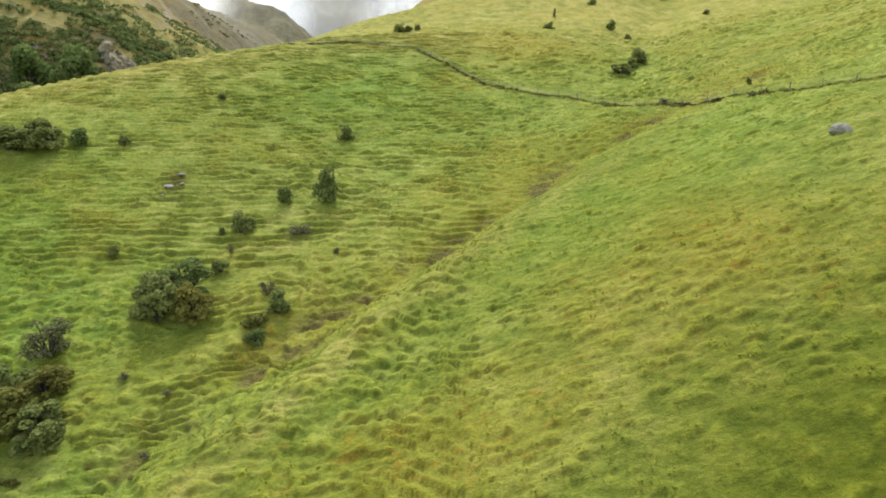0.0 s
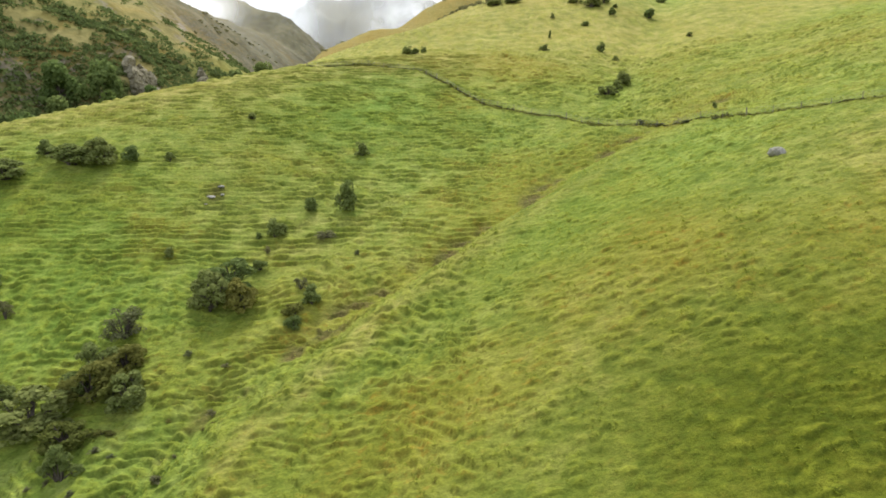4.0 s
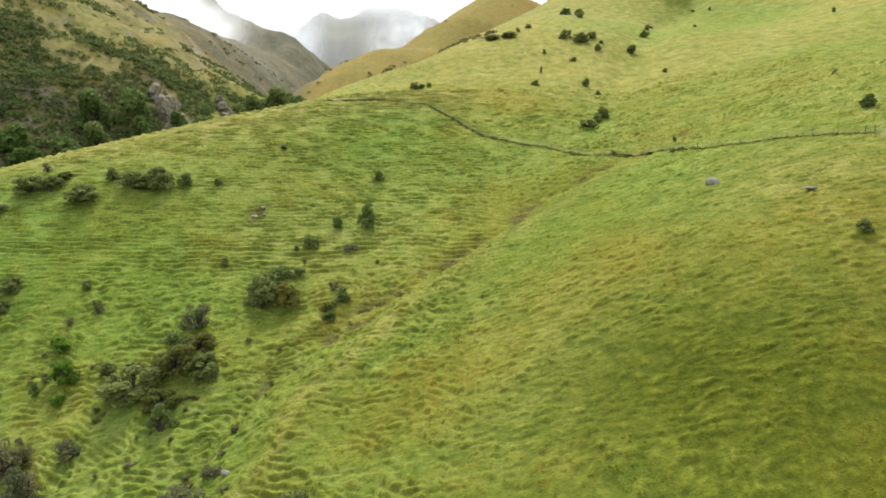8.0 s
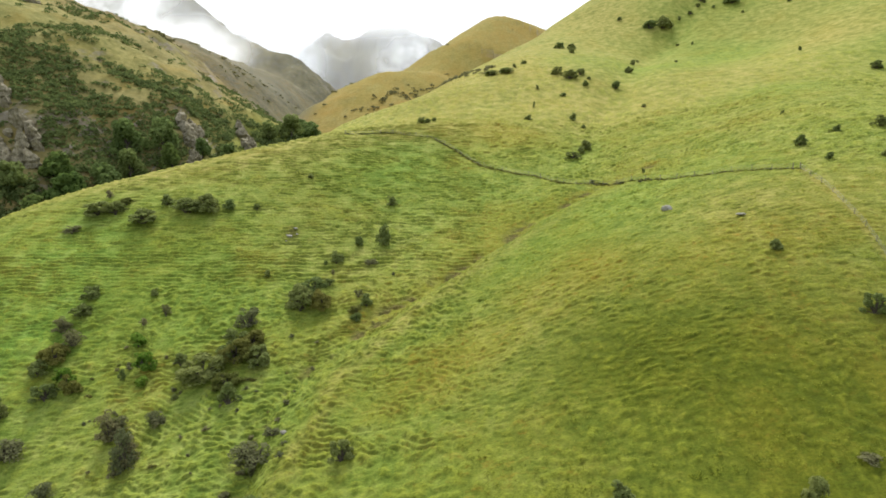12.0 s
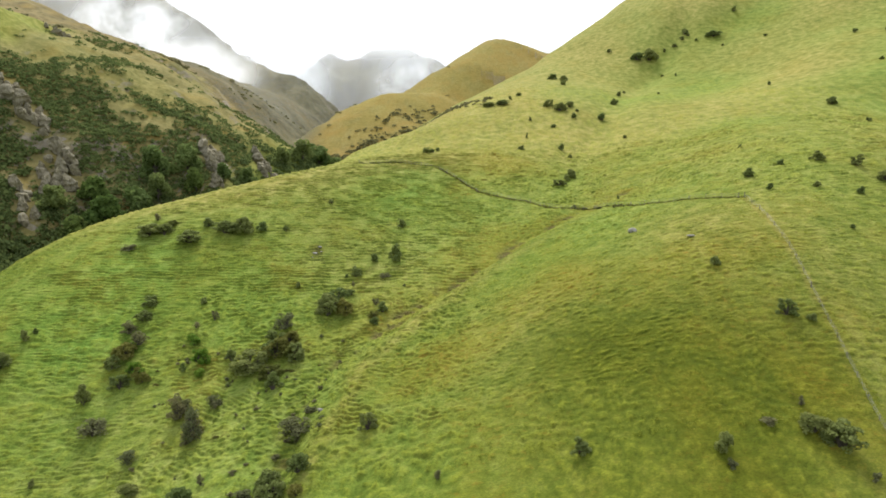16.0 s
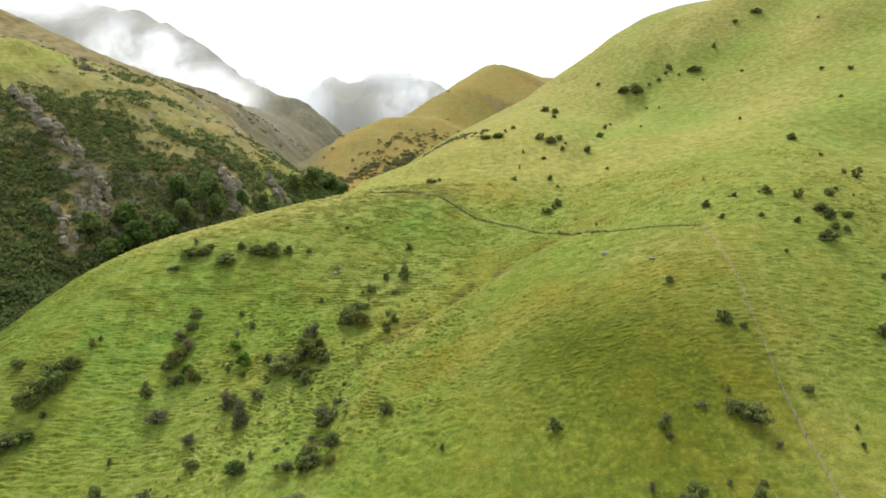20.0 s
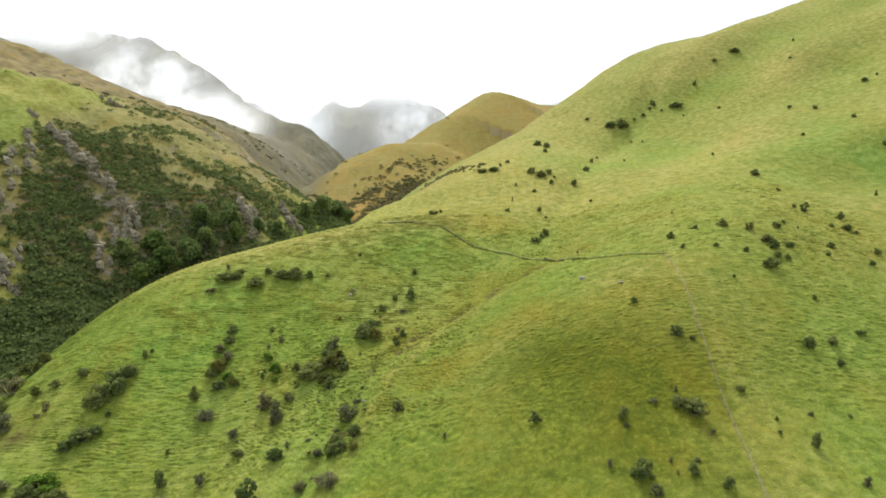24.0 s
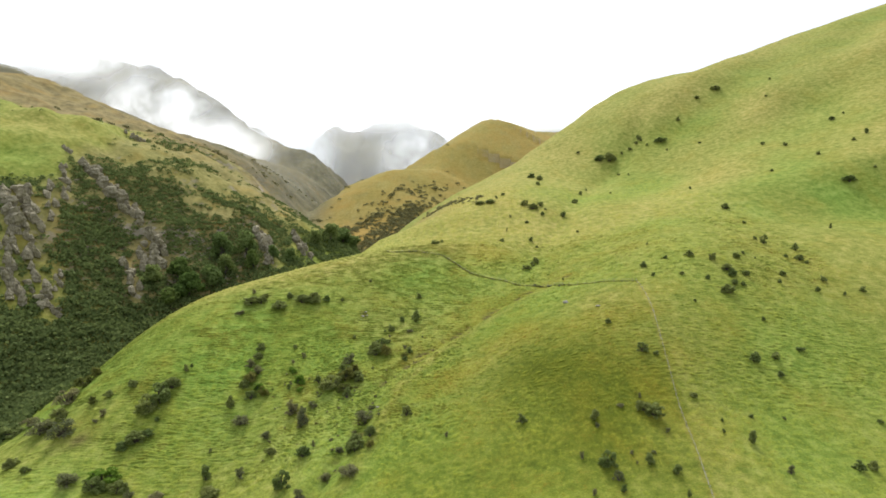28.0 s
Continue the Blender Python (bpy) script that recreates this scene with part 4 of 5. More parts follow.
def build_shrubs():
    rng = random.Random(7)
    groups = (("dark", DARKS), ("olive", OLIVES), ("grey", GREYS), ("bright", BRIGHTS))
    for kind, lists in groups:
        models = []
        for f, seed, n, size, mat in FORMS[kind]:
            models.append(shrub_meshes(kind, f, seed, n, size, mat))
        wide = [shrub_meshes(kind, f, seed, n, size, mat) for f, seed, n, size, mat in BIG_FORMS[kind]]
        spots = [s for one in lists for s in one]
        zs = land(np.array([s[0] for s in spots]), np.array([s[1] for s in spots]))
        for k, ((x, y, w, h), z) in enumerate(zip(spots, zs)):
            stem, crown = wide[rng.randrange(len(wide))] if w > 3.6 else models[rng.randrange(len(models))]
            words = WORDS[kind]
            if w > 6.5:
                words = "large spreading " + words
            elif w < 1.6:
                words = "small " + words
            root = shrub_root("shrub", stem, crown, words, "shrub")
            root["group"] = "shrubs scattered over the pasture"
            root.matrix_world = Matrix.Translation((x, y, z - 0.08)) @ Euler((0, 0, rng.uniform(0, 6.28))).to_matrix().to_4x4() @ Matrix.Diagonal((w * rng.uniform(1.12, 1.38), w * rng.uniform(1.05, 1.25), max(0.92 * h, 0.38 * w), 1))


build_shrubs()


def build_heath():
    rng = random.Random(41)
    models = [shrub_meshes("heath", "twiggy", 150 + k, 300, 0.10, (GREY_SCRUB, OLIVE)[k % 2]) for k in range(3)]
    spots = [(rng.uniform(-66, -20), rng.uniform(190, 236)) for _ in range(60)]
    spots += [(x + rng.gauss(0, 1.4), y + rng.gauss(0, 1.4)) for x, y, _ in GULLY[8:13] for _ in range(4)]
    for x, y in spots:
        w = rng.uniform(0.5, 1.5)
        stem, crown = models[rng.randrange(3)]
        root = shrub_root("heath_clump", stem, crown, "low brownish clump of heath in rough pasture", "heath")
        root["group"] = "heath clumps in the rough pasture"
        root.matrix_world = Matrix.Translation((x, y, ground_z(x, y) - 0.06)) @ Euler((0, 0, rng.uniform(0, 6.28))).to_matrix().to_4x4() @ Matrix.Diagonal((1.3 * w, 1.1 * w, 0.55 * w, 1))


build_heath()

# ---- trees at the foot of the west hill ----
TREES = [(-160, 386, 15, 13, 1), (-150, 397, 12, 12, 0), (-131, 424, 9, 11, 1), (-154, 427, 13, 15, 0), (-171, 396, 13, 12, 1), (-139, 434, 12, 14, 0), (-166, 372, 11, 9, 1), (-122, 440, 8, 9, 0), (-112, 450, 8, 8, 0), (-146, 412, 10, 12, 0), (-180, 380, 10, 10, 0), (-95, 520, 12, 12, 0), (-88, 540, 14, 12, 0), (-100, 560, 12, 11, 0), (-84, 575, 14, 12, 0), (-104, 500, 10, 10, 0)]


def tree_meshes(seed, material):
    rng = np.random.RandomState(seed)
    verts, faces = [], []
    limb(verts, faces, (0, 0, -0.08), (0.02, 0.01, 0.45), 0.040, 0.026, 8)
    lobes = []
    for k in range(14):
        a, z = rng.uniform(0, 6.28), 0.20 + 0.60 * (k + rng.uniform(0, 1)) / 14
        r = rng.uniform(0.13, 0.21)
        d = (0.56 - r) * rng.uniform(0.45, 1.0) * (1.25 - z)
        lobes.append((math.cos(a) * d, math.sin(a) * d, z, r))
        limb(verts, faces, (0.01, 0.0, 0.12 + 0.3 * z), (lobes[-1][0], lobes[-1][1], z), 0.018, 0.005)
    n = 1700
    L = np.array(lobes)[rng.randint(0, len(lobes), n)]
    d = rng.normal(0, 1, (n, 3))
    d /= np.linalg.norm(d, axis=1)[:, None]
    c = L[:, :3] + d * L[:, 3:4] * rng.uniform(0.5, 1.1, (n, 1)) ** 0.5
    co = leaf_faces(rng, c, d, 0.075)
    return mesh_of("tree_trunk", verts, faces, BARK), soup("tree_crown", co, 4, material)


def build_trees():
    rng = random.Random(3)
    models = [[tree_meshes(200 + k, FOREST) for k in range(3)], [tree_meshes(210 + k, FRESH_TREE) for k in range(2)]]
    for x, y, w, h, fresh in TREES:
        trunk, crown = models[fresh][rng.randrange(len(models[fresh]))]
        root = tagged(new("tree"), "broad fresh green leafy tree at the foot of the craggy hill" if fresh else "broad dark green native tree at the foot of the craggy hill", "tree", "trees in the valley")
        part("trunk", trunk, root)
        part("crown", crown, root)
        z = float(land(np.array([float(x)]), np.array([float(y)]))[0])
        root.matrix_world = Matrix.Translation((x, y, z - 0.2)) @ Euler((0, 0, rng.uniform(0, 6.28))).to_matrix().to_4x4() @ Matrix.Diagonal((1.35 * w, 1.35 * w, 1.3 * h, 1))


build_trees()


# ---- dense bush on the west hill and low scrub far off ----
def clump_soup(name, x, y, z, r, rng, leaves, flat=0.8):
    n = len(x)
    d = rng.normal(0, 1, (n, leaves, 3))
    d /= np.linalg.norm(d, axis=2)[:, :, None]
    d[:, :, 2] = np.abs(d[:, :, 2]) * 1.0 - 0.12
    c = np.stack([x, y, z], -1)[:, None, :] + d * (r[:, None, None] * rng.uniform(0.7, 1.1, (n, leaves, 1))) * (1, 1, flat)
    co = leaf_faces(rng, c.reshape(-1, 3), d.reshape(-1, 3), 1.0)
    centre = np.repeat(c.reshape(-1, 3), 4, axis=0)
    scale = np.repeat(np.repeat(r * (0.70 if leaves < 16 else 0.50), leaves), 4)[:, None]
    return centre + (co - centre) * scale


# rock ribs: top end (x, y), foot (x, y), width
CLIFF_RIBS = [
    (-268, 392, -241, 369, 13), (-270, 380, -248, 362, 13), (-258, 365, -239, 348, 10), (-252, 369, -234, 354, 9),
    (-260, 407, -240, 379, 8), (-264, 431, -245, 402, 8), (-243, 339, -228, 329, 12), (-252, 350, -239, 336, 9),
    (-225, 343, -216, 332, 9), (-216, 337, -210, 333, 6), (-224, 357, -216, 343, 6), (-238, 352, -226, 338, 8),
]
SLOPE_RIBS = [
    (-259, 448, -230, 428, 12), (-239, 437, -211, 420, 13), (-216, 428, -204, 417, 8), (-197, 413, -182, 397, 13),
    (-198, 385, -185, 368, 10), (-199, 405, -188, 388, 9), (-139, 464, -120, 433, 12), (-120, 498, -106, 466, 11),
    (-136, 467, -125, 447, 9), (-278, 452, -268, 448, 7), (-281, 552, -260, 539, 9), (-106, 478, -98, 466, 7),
]


def off_rocks(x, y):
    """Zero on the rock ribs, one away from them."""
    free = np.ones(x.shape)
    for ax, ay, bx, by, w in CLIFF_RIBS + SLOPE_RIBS:
        d, _, _ = along(x, y, [(ax, ay, 0), (bx, by, 0)])
        free = np.minimum(free, ease(0.30 * w, 0.80 * w, d + 0.25 * w * waves(x, y, 7, 65)))
    return free


def bush_line(x):
    """The height up to which the west hill is bush."""
    return np.interp(x, [-275, -263, -242, -211, -186, -164, -149, -130, -108], [128, 147, 141, 132, 118, 110, 105, 95, 84])


def build_west_bush():
    rng = np.random.RandomState(17)
    n = 84000
    x, y = rng.uniform(-380, -62, n), 215 + 425 * rng.rand(n) ** 1.15
    z = land(x, y)
    west = sheet("WEST_HILL", x, y) - np.maximum(0, x + 80) - 0.15 * np.maximum(0, 280 - y)
    spur = sheet("SPUR", x, y)
    edge = bush_line(x) + 5 * waves(x, y, 40, 61) + 5 * waves(x, y, 14, 62) - 30 * soft_spot(x, y, -176, 462, 15, 9)
    dense = ease(4, -6, z - edge)
    gap = ease(0.55, 0.8, waves(x, y, 26, 63)) * ease(60, 90, z)
    stray = 0.015 + 0.24 * (waves(0.6 * x + 0.8 * y, 3 * (0.8 * x - 0.6 * y), 40, 64) > 0.30)
    chance = np.maximum(dense * (1 - 0.6 * gap), stray * (z < 190))
    chance = np.where((west > spur - 3) | (y > 345) | (x < -172), chance, 0.0)
    chance *= (1 - 0.97 * west_paddock(x, y, z)) * off_rocks(x, y)
    chance *= 1 - 0.55 * soft_spot(x, y, -252, 370, 20, 24) * (waves(x, y, 9, 68) > -0.2)
    keep = (rng.rand(n) < chance * 0.74) & (z > 2)
    x, y, z = x[keep], y[keep], z[keep]
    r = rng.uniform(0.9, 2.7, len(x)) * (0.85 + 0.4 * ease(430, 340, y))
    co = clump_soup("west_bush", x, y, z + 0.25 * r, r, rng, 18)
    tagged(new("hillside_bush", soup("hillside_bush", co, 4, HILL_BUSH)), "dense dark green native bush covering the craggy hillside", "bush", kind="stuff")
    return len(x)


SCRUB_FOLDS = [
    ([(-126, 930), (-121, 988), (-83, 1082), (-45, 1131)], 420, 9, 4.2),
    ([(-194, 988), (-157, 1043), (-106, 1114)], 300, 7, 4.2),
    ([(-123, 905), (-87, 1016), (-40, 1126)], 320, 8, 4.2),
    ([(-140, 850), (-117, 882), (-92, 884), (-68, 890)], 110, 9, 4.5),
    ([(-14, 520), (-2, 490), (6, 462), (25, 430)], 90, 4, 2.2),
    ([(-111, 1166), (-53, 1189), (-26, 1212), (17, 1238)], 60, 12, 5.0),
    ([(-15, 1163), (11, 1137), (48, 1153)], 60, 12, 5.0),
]


def build_far_scrub():
    rng = np.random.RandomState(23)
    n = 5000
    x, y = rng.uniform(-420, 330, n), rng.uniform(600, 1560, n)
    u, v = 0.80 * x - 0.6 * y, 0.6 * x + 0.80 * y
    streak = waves(u / 1.0, v / 3.4, 26, 71) + 0.5 * waves(x, y, 22, 72)
    low = ease(260, 150, land(x, y)) * ease(1500, 1150, y)
    keep = rng.rand(n) < ease(0.25, 0.8, streak) * (0.10 + 0.9 * low) * (1 - ease(20, 60, x - 0.17 * (y - 560)))
    x, y = x[keep], y[keep]
    r = rng.uniform(1.8, 4.6, len(x))
    z = land(x, y)
    # strips of scrub that follow the folds
    for line, m, wide, big in SCRUB_FOLDS:
        s = rng.rand(m) * (len(line) - 1)
        k = np.minimum(s.astype(int), len(line) - 2)
        p = np.array(line, float)
        q = p[k] + (p[k + 1] - p[k]) * (s - k)[:, None] + rng.normal(0, 1, (m, 2)) * (wide, wide * 1.6)
        x, y, r = np.r_[x, q[:, 0]], np.r_[y, q[:, 1]], np.r_[r, rng.uniform(0.45, 1.0, m) * big]
        z = np.r_[z, land(q[:, 0], q[:, 1])]
    co = clump_soup("far_scrub", x, y, z + 0.1 * r, r, rng, 14, 0.5)
    tagged(new("distant_scrub", soup("distant_scrub", co, 4, DULL_BUSH)), "patches of dull grey-green scrub in the folds of brown hills", "scrub", kind="stuff")


HILL_BUSH = leaf_material("hill_bush_leaves", (0.050, 0.080, 0.028), (0.100, 0.145, 0.050), (0.185, 0.245, 0.084))
DULL_BUSH = leaf_material("dull_scrub_leaves", (0.092, 0.098, 0.046), (0.155, 0.162, 0.074), (0.225, 0.225, 0.105))
build_west_bush()
build_far_scrub()


# ---- crags, boulders ----
def crag_mesh(name, seed, material):
    """An angular upright block of rock about one metre across: a lump split along steep joints, with ledges."""
    rng = np.random.RandomState(seed)
    bm = bmesh.new()
    bmesh.ops.create_icosphere(bm, subdivisions=4, radius=0.62)
    bm.verts.ensure_lookup_table()
    co = np.array([v.co for v in bm.verts])
    for k in range(16):
        n = rng.normal(0, 1, 3) * (1.0, 1.0, 0.45)
        n /= np.linalg.norm(n)
        over = np.maximum(co @ n - rng.uniform(0.24, 0.46), 0)
        co -= 0.96 * over[:, None] * n
    ledge = (3.0 * co[:, 2] + 0.5 * waves(4 * co[:, 0], 4 * co[:, 1], 1.0, seed)) % 1.0
    cleft = np.abs(waves(6 * co[:, 0] + 2 * co[:, 1], 1.2 * co[:, 2], 1.0, seed + 1))
    co[:, :2] *= (1 - 0.12 * ledge - 0.20 * np.clip(0.5 - cleft, 0, 1))[:, None]
    co += 0.03 * np.stack([waves(11 * co[:, 1], 11 * co[:, 2], 1.0, seed + k) for k in (2, 3, 4)], -1)
    for v, p in zip(bm.verts, co):
        v.co = p
    me = bpy.data.meshes.new(name)
    bm.to_mesh(me)
    bm.free()
    me.materials.append(material)
    return me


def boulder_mesh(name, seed, material):
    bm = bmesh.new()
    bmesh.ops.create_icosphere(bm, subdivisions=3, radius=0.5)
    off = Vector((seed * 3.1, seed * 1.7, 0))
    for v in bm.verts:
        p = v.co.copy()
        v.co = p * (1 + 0.30 * noise.noise(p * 2.2 + off) + 0.12 * noise.noise(p * 6 + off))
        if v.co.z > 0.22:
            v.co.z = 0.22 + 0.6 * (v.co.z - 0.22)
    me = bpy.data.meshes.new(name)
    bm.to_mesh(me)
    bm.free()
    me.materials.append(material)
    return me


def build_rocks():
    models = [crag_mesh("crag", 300 + k, CRAG) for k in range(6)]
    rng = random.Random(12)
    for ax, ay, bx, by, w in CLIFF_RIBS + SLOPE_RIBS:
        root = tagged(new("rock_outcrop"), "broken grey rock rib with lichen standing out of the bushy slope" if w > 8 else "small broken grey rock outcrop standing out of the bushy slope", "rock", "crags on the west hill")
        length = math.hypot(bx - ax, by - ay)
        side = Vector((by - ay, ax - bx)) / length
        count = 4 + int(length * w / 60)
        heading = math.atan2(by - ay, bx - ax)
        spots = []
        for k in range(count):
            u, off = (k + rng.uniform(0.1, 0.9)) / count, rng.uniform(-0.30, 0.30) * w
            spots.append((ax + u * (bx - ax) + off * side.x, ay + u * (by - ay) + off * side.y))
        z = land(np.array([p[0] for p in spots]), np.array([p[1] for p in spots]))
        root.matrix_world = Matrix.Translation((spots[0][0], spots[0][1], float(z[0])))
        bpy.context.view_layer.update()
        for (x, y), h in zip(spots, z):
            size = w * rng.uniform(0.55, 0.95)
            ob = part("rock", models[rng.randrange(6)], root)
            turn = Euler((rng.uniform(-0.25, 0.25), rng.uniform(-0.3, 0.1), heading + rng.uniform(-0.5, 0.5))).to_matrix().to_4x4()
            ob.matrix_world = Matrix.Translation((x, y, float(h) + 0.05 * size)) @ turn @ Matrix.Diagonal((1.45 * size, 0.85 * size, 0.95 * size, 1))
    stone = boulder_mesh("boulder", 311, BOULDER)
    for x, y, w, d, h, words in ((49.5, 247, 2.2, 1.7, 1.7, "large pale grey boulder lying on the green hillside"), (60, 236, 2.4, 1.3, 0.5, "low flat pale stone set in the grass"), (-35, 267.5, 1.7, 1.2, 0.6, "weathered pinkish grey stones in the grass"), (-34, 270, 1.1, 0.9, 0.5, "weathered pinkish grey stones in the grass"), (-36.1, 271.2, 0.7, 0.5, 0.4, "weathered pinkish grey stones in the grass"), (-33.2, 268.0, 0.8, 0.6, 0.4, "weathered pinkish grey stones in the grass"), (-35.4, 265.9, 0.6, 0.5, 0.3, "weathered pinkish grey stones in the grass"), (-22.5, 209, 1.2, 0.9, 0.7, "small grey stone beside the worn gully track")):
        ob = tagged(new("boulder", stone), words, "boulder")
        ob.matrix_world = Matrix.Translation((x, y, ground_z(x, y) + 0.15 * h)) @ Euler((0, 0, x)).to_matrix().to_4x4() @ Matrix.Diagonal((w, d, h, 1))


build_rocks()


# ---- fences ----
def spread(line, step):
    """Places every `step` metres along a line on the ground."""
    pts = [Vector(p) for p in line]
    out, carry = [pts[0].copy()], 0.0
    for a, b in zip(pts, pts[1:]):
        n = (b - a).length
        s = step - carry
        while s <= n:
            out.append(a.lerp(b, s / n))
            s += step
        carry = n - (s - step)
    return out


def build_fence(line, label, step=4.0):
    fence = tagged(new("fence"), label, "fence")
    spots = spread(line, step)
    rng = random.Random(len(spots))
    verts, faces = [], []
    limb(verts, faces, (0, 0, -0.3), (0, 0, 1.15), 0.055, 0.050, 6)
    thin = mesh_of("fence_post", verts, faces, POST)
    verts, faces = [], []
    limb(verts, faces, (0, 0, -0.3), (0, 0, 1.3), 0.10, 0.09, 8)
    stout = mesh_of("strainer_post", verts, faces, POST)
    zs = heights([p.x for p in spots], [p.y for p in spots])
    tops = []
    for k, (p, z) in enumerate(zip(spots, zs)):
        big = k % 9 == 0 or k == len(spots) - 1
        ob = part("strainer_post" if big else "post", stout if big else thin, fence)
        ob.matrix_world = Matrix.Translation((p.x, p.y, z)) @ Euler((rng.uniform(-0.05, 0.05), rng.uniform(-0.05, 0.05), 0)).to_matrix().to_4x4()
        tops.append((p.x, p.y, z))
    for up in (0.2, 0.42, 0.64, 0.86, 1.08):
        verts, faces = [], []
        for a, b in zip(tops, tops[1:]):
            limb(verts, faces, (a[0], a[1], a[2] + up), (b[0], b[1], b[2] + up), 0.012, 0.012, 3)
        part("wire", mesh_of("fence_wire", verts, faces, WIRE), fence)


build_fence([(x, y, 0) for x, y in FENCE_NORTH], "long post and wire fence winding over the green spur")
build_fence([(x, y, 0) for x, y in FENCE_EAST], "straight post and wire fence running down the hillside")


# ---- long grass ----
def build_grass():
    rng = np.random.RandomState(29)
    n = 60000
    x, y = rng.uniform(-95, 105, n), 188 + 110 * rng.rand(n) ** 1.35
    h = land(x, y)
    lip = treads(x, y, h)
    keep = rng.rand(n) < 0.05 + 0.75 * ease(0.02, 0.28, lip)
    x, y, z = x[keep], y[keep], (h + lip)[keep]
    m, k = len(x), 4
    tall = rng.uniform(0.08, 0.18, (m, 1)) * (0.7 + 0.6 * np.clip(waves(x, y, 6, 81) + 0.5, 0, 1))[:, None]
    a = rng.uniform(0, 6.28, (m, k))
    base = np.stack([x[:, None] + 0.16 * np.cos(a), y[:, None] + 0.16 * np.sin(a), np.repeat(z[:, None] - 0.04, k, 1)], -1)
    lean = 0.9 * tall
    tip = base + np.stack([lean * np.cos(a), lean * np.sin(a), np.repeat(tall, k, 1)], -1)
    side = np.stack([-np.sin(a), np.cos(a), 0 * a], -1) * 0.10
    co = np.stack([base - side, base + side, tip], 2).reshape(-1, 3)
    tagged(new("long_grass", soup("long_grass", co, 3, GRASS)), "tufts of long pasture grass along the grazing steps", "grass", kind="stuff")


def grass_material():
    m, t, p = node_material("long_grass_blades", 0.85)
    geo = t.nodes.new("ShaderNodeNewGeometry")
    patch = noise_node(t, 0.28, 6, 0.65)
    col = ramp(t, mix(t, 0.35, patch, geo.outputs["Random Per Island"]), [(0.25, (0.150, 0.205, 0.018)), (0.5, (0.235, 0.275, 0.030)), (0.75, (0.340, 0.340, 0.055))])
    t.links.new(col, p.inputs["Base Color"])
    see_through(t, p, col, 0.5)
    return m


def build_fence_grass():
    """Rank grass and dead stalks that the stock cannot reach, under the wires of the north fence."""
    rng = np.random.RandomState(31)
    p = np.array(FENCE_NORTH, float)
    n = 5000
    length = np.hypot(*np.diff(p, axis=0).T)
    s = rng.rand(n) * length.sum()
    ends = np.r_[0, np.cumsum(length)]
    k = np.clip(np.searchsorted(ends, s) - 1, 0, len(length) - 1)
    q = p[k] + (p[k + 1] - p[k]) * ((s - ends[k]) / length[k])[:, None] + rng.normal(0, 0.16, (n, 2))
    z = heights(q[:, 0], q[:, 1])
    tall = rng.uniform(0.12, 0.30, n) * (0.55 + 0.5 * np.clip(waves(q[:, 0], q[:, 1], 5, 82) + 0.6, 0, 1))
    a = rng.uniform(0, 6.28, n)
    base = np.stack([q[:, 0], q[:, 1], z - 0.05], -1)
    tip = base + np.stack([0.3 * tall * np.cos(a), 0.3 * tall * np.sin(a), tall], -1)
    side = np.stack([-np.sin(a), np.cos(a), 0 * a], -1) * 0.11
    co = np.stack([base - side, base + side, tip], 1).reshape(-1, 3)
    tagged(new("rank_grass", soup("rank_grass", co, 3, RANK)), "strip of dark rank grass and dead stalks under the fence", "grass", kind="stuff")


GRASS = grass_material()
RANK = plain_material("rank_grass_blades", (0.048, 0.062, 0.014), (0.105, 0.098, 0.030), 0.6, 0.9)
build_grass()
build_fence_grass()


# ---- mist on the far mountains ----
def mist_material(name, thick, low, high, scale, seed):
    m = bpy.data.materials.new(name)
    m.use_nodes = True
    t = m.node_tree
    t.nodes.remove(t.nodes["Principled BSDF"])
    out = t.nodes["Material Output"]
    white = t.nodes.new("ShaderNodeBsdfDiffuse")
    white.inputs["Color"].default_value = (0.71, 0.725, 0.75, 1)
    thru = t.nodes.new("ShaderNodeBsdfTranslucent")
    thru.inputs["Color"].default_value = (0.71, 0.725, 0.75, 1)
    body = t.nodes.new("ShaderNodeAddShader")
    t.links.new(white.outputs[0], body.inputs[0])
    t.links.new(thru.outputs[0], body.inputs[1])
    clear = t.nodes.new("ShaderNodeBsdfTransparent")
    blend = t.nodes.new("ShaderNodeMixShader")
    t.links.new(clear.outputs[0], blend.inputs[1])
    t.links.new(body.outputs[0], blend.inputs[2])
    t.links.new(blend.outputs[0], out.inputs["Surface"])
    geo = t.nodes.new("ShaderNodeNewGeometry")
    shift = t.nodes.new("ShaderNodeVectorMath")
    shift.operation = "ADD"
    shift.inputs[1].default_value = (seed * 531.0, 0, seed * 77.0)
    t.links.new(geo.outputs["Position"], shift.inputs[0])
    puffs = noise_node(t, scale, 7, 0.55, coords=shift.outputs[0])
    total = ramp(t, puffs, [(low, (0, 0, 0)), (high, (1, 1, 1))])
    total.node.color_ramp.interpolation = "EASE"
    at = t.nodes.new("ShaderNodeAttribute")
    at.attribute_name = "fade"
    t.links.new(calc(t, "MULTIPLY", calc(t, "MULTIPLY", total, at.outputs["Fac"]), thick), blend.inputs[0])
    return m


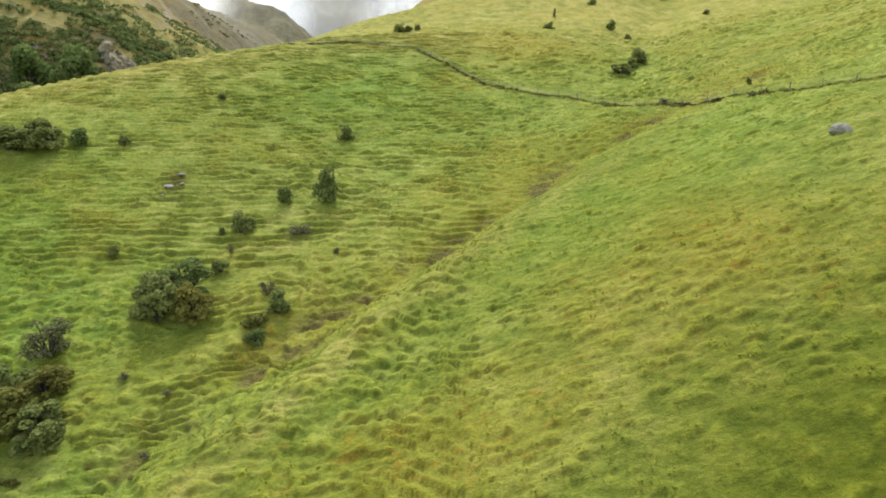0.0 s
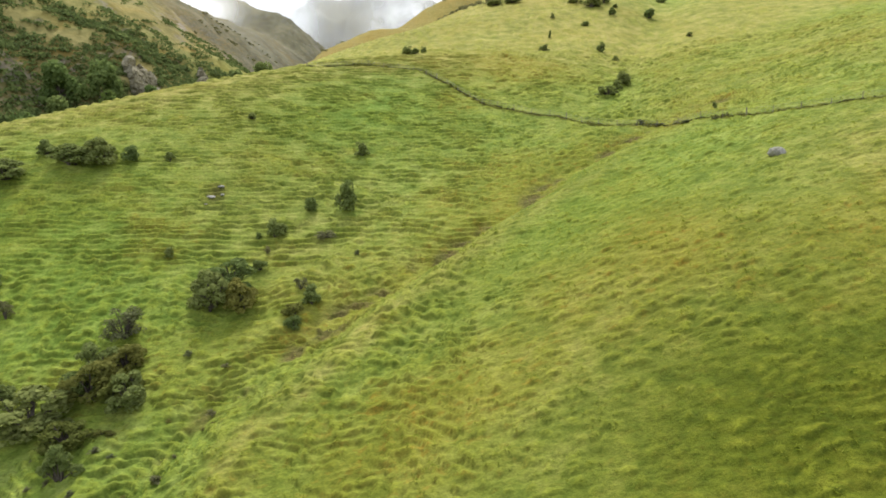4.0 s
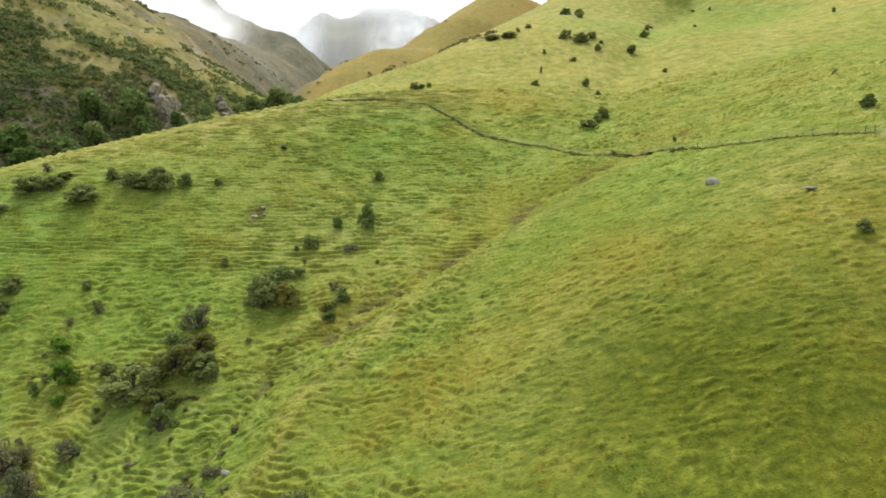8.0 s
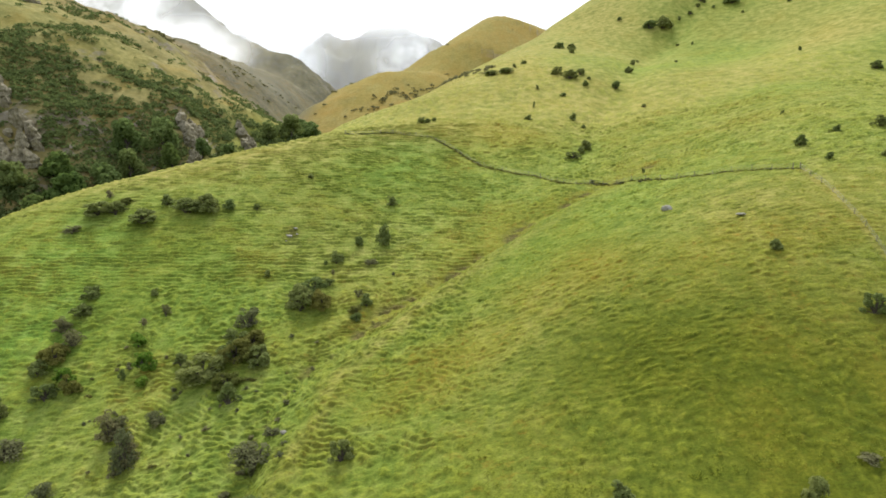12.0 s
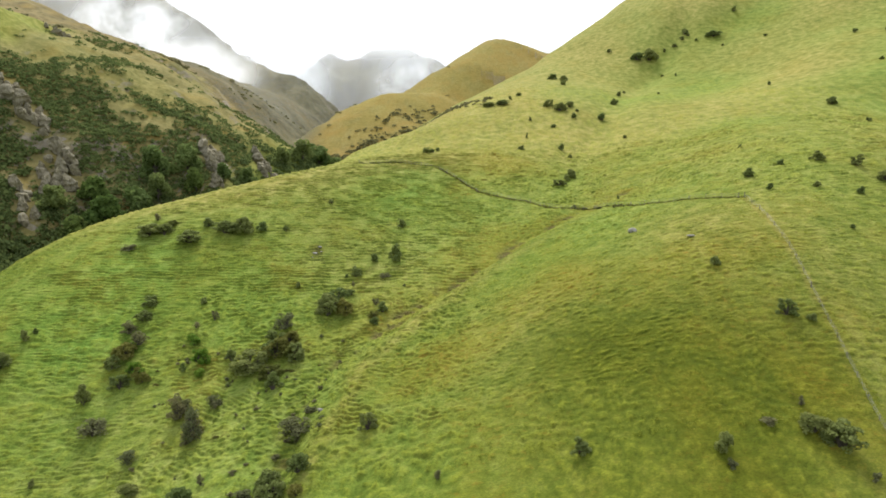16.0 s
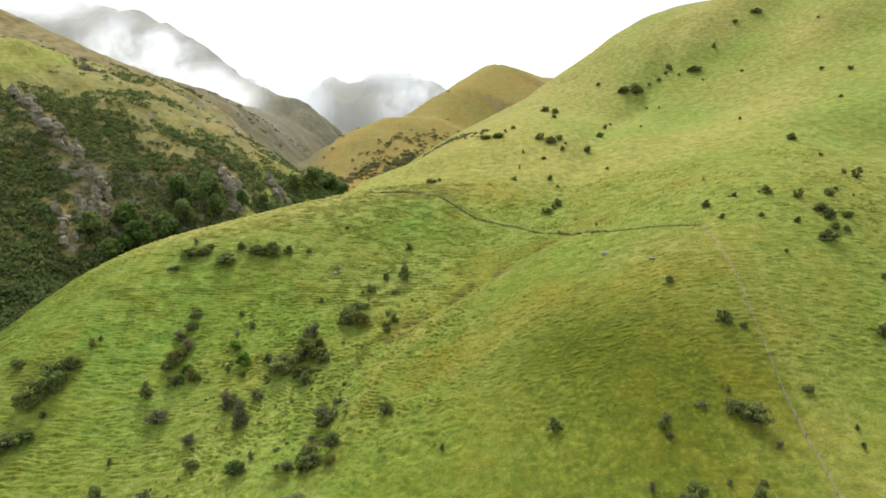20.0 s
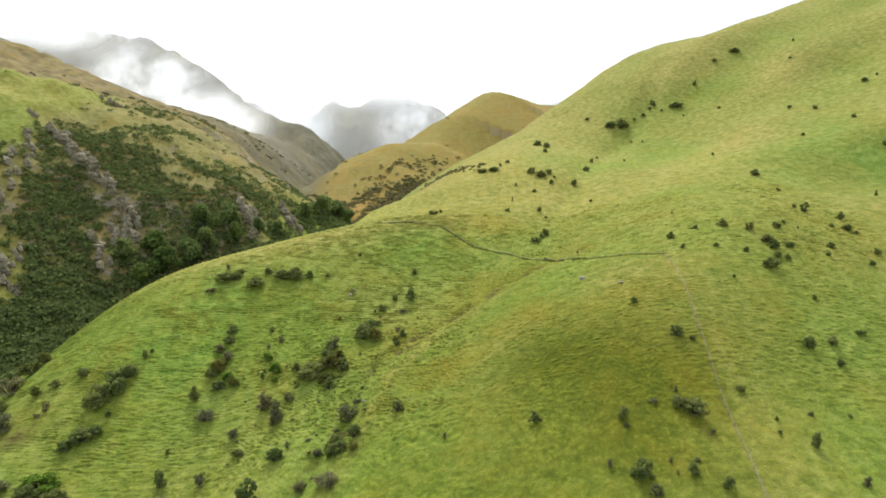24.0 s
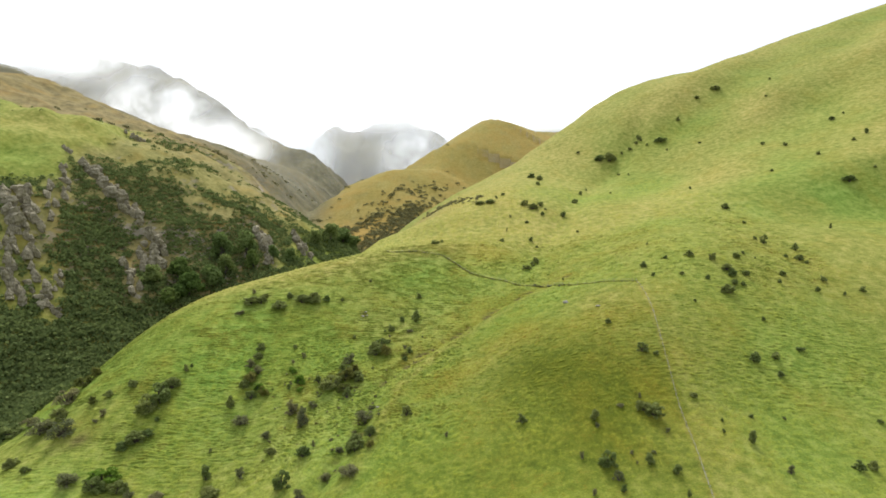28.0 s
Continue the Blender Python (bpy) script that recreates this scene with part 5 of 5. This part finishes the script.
def build_mist(x, y, z, wide, tall, material, sway=40):
    """A drifting bank round (x, y, z), thinning to nothing at its rim."""
    nx, nz = 40, 24
    u, v = np.meshgrid(np.linspace(-1, 1, nx), np.linspace(-1, 1, nz))
    px, pz = x + wide * u, z + tall * v
    py = y + sway * waves(px, pz, 260, 91)
    i = np.arange(nx * nz).reshape(nz, nx)
    quads = np.stack([i[:-1, :-1], i[:-1, 1:], i[1:, 1:], i[1:, :-1]], -1).reshape(-1, 4)
    quads = quads[(u * u + v * v).ravel()[quads].min(1) < 1]
    me = mesh_of("mist", np.stack([px, py, pz], -1).reshape(-1, 3), quads, material, True)
    fade = ease(1.0, 0.25, np.sqrt(u * u + v * v))
    lay = me.attributes.new("fade", "FLOAT", "POINT")
    lay.data.foreach_set("value", fade.ravel().astype(np.float32))
    tagged(new("mist", me), "bank of white mist drifting across the far mountains", "mist", kind="stuff")


PUFF = mist_material("mist_puffs", 0.92, 0.30, 0.68, 0.0065, 1)
SOFT = mist_material("soft_mist", 0.95, 0.28, 0.66, 0.0042, 4)
VEIL = mist_material("cloud_veil", 1.0, 0.26, 0.56, 0.0035, 2)
HAZE = mist_material("thin_haze", 0.13, 0.0, 0.2, 0.0020, 3)
WEST_HAZE = mist_material("west_haze", 0.15, 0.0, 0.2, 0.0020, 5)
build_mist(-560, 1560, 275, 170, 95, SOFT)
build_mist(-710, 1550, 365, 230, 120, PUFF)
build_mist(-830, 1550, 540, 280, 140, VEIL)
build_mist(-1040, 1540, 570, 300, 170, VEIL)
build_mist(-560, 2330, 330, 200, 190, SOFT, 0)
build_mist(-60, 2500, 330, 260, 200, SOFT, 0)
build_mist(-310, 2520, 625, 1020, 230, VEIL, 0)
build_mist(-300, 2300, 360, 1200, 570, HAZE, 0)
build_mist(-300, 2250, 360, 1200, 570, HAZE, 0)
build_mist(-700, 1250, 290, 560, 330, WEST_HAZE)
build_mist(330, 1850, 430, 400, 120, VEIL)
build_mist(300, 1780, 380, 260, 70, VEIL)
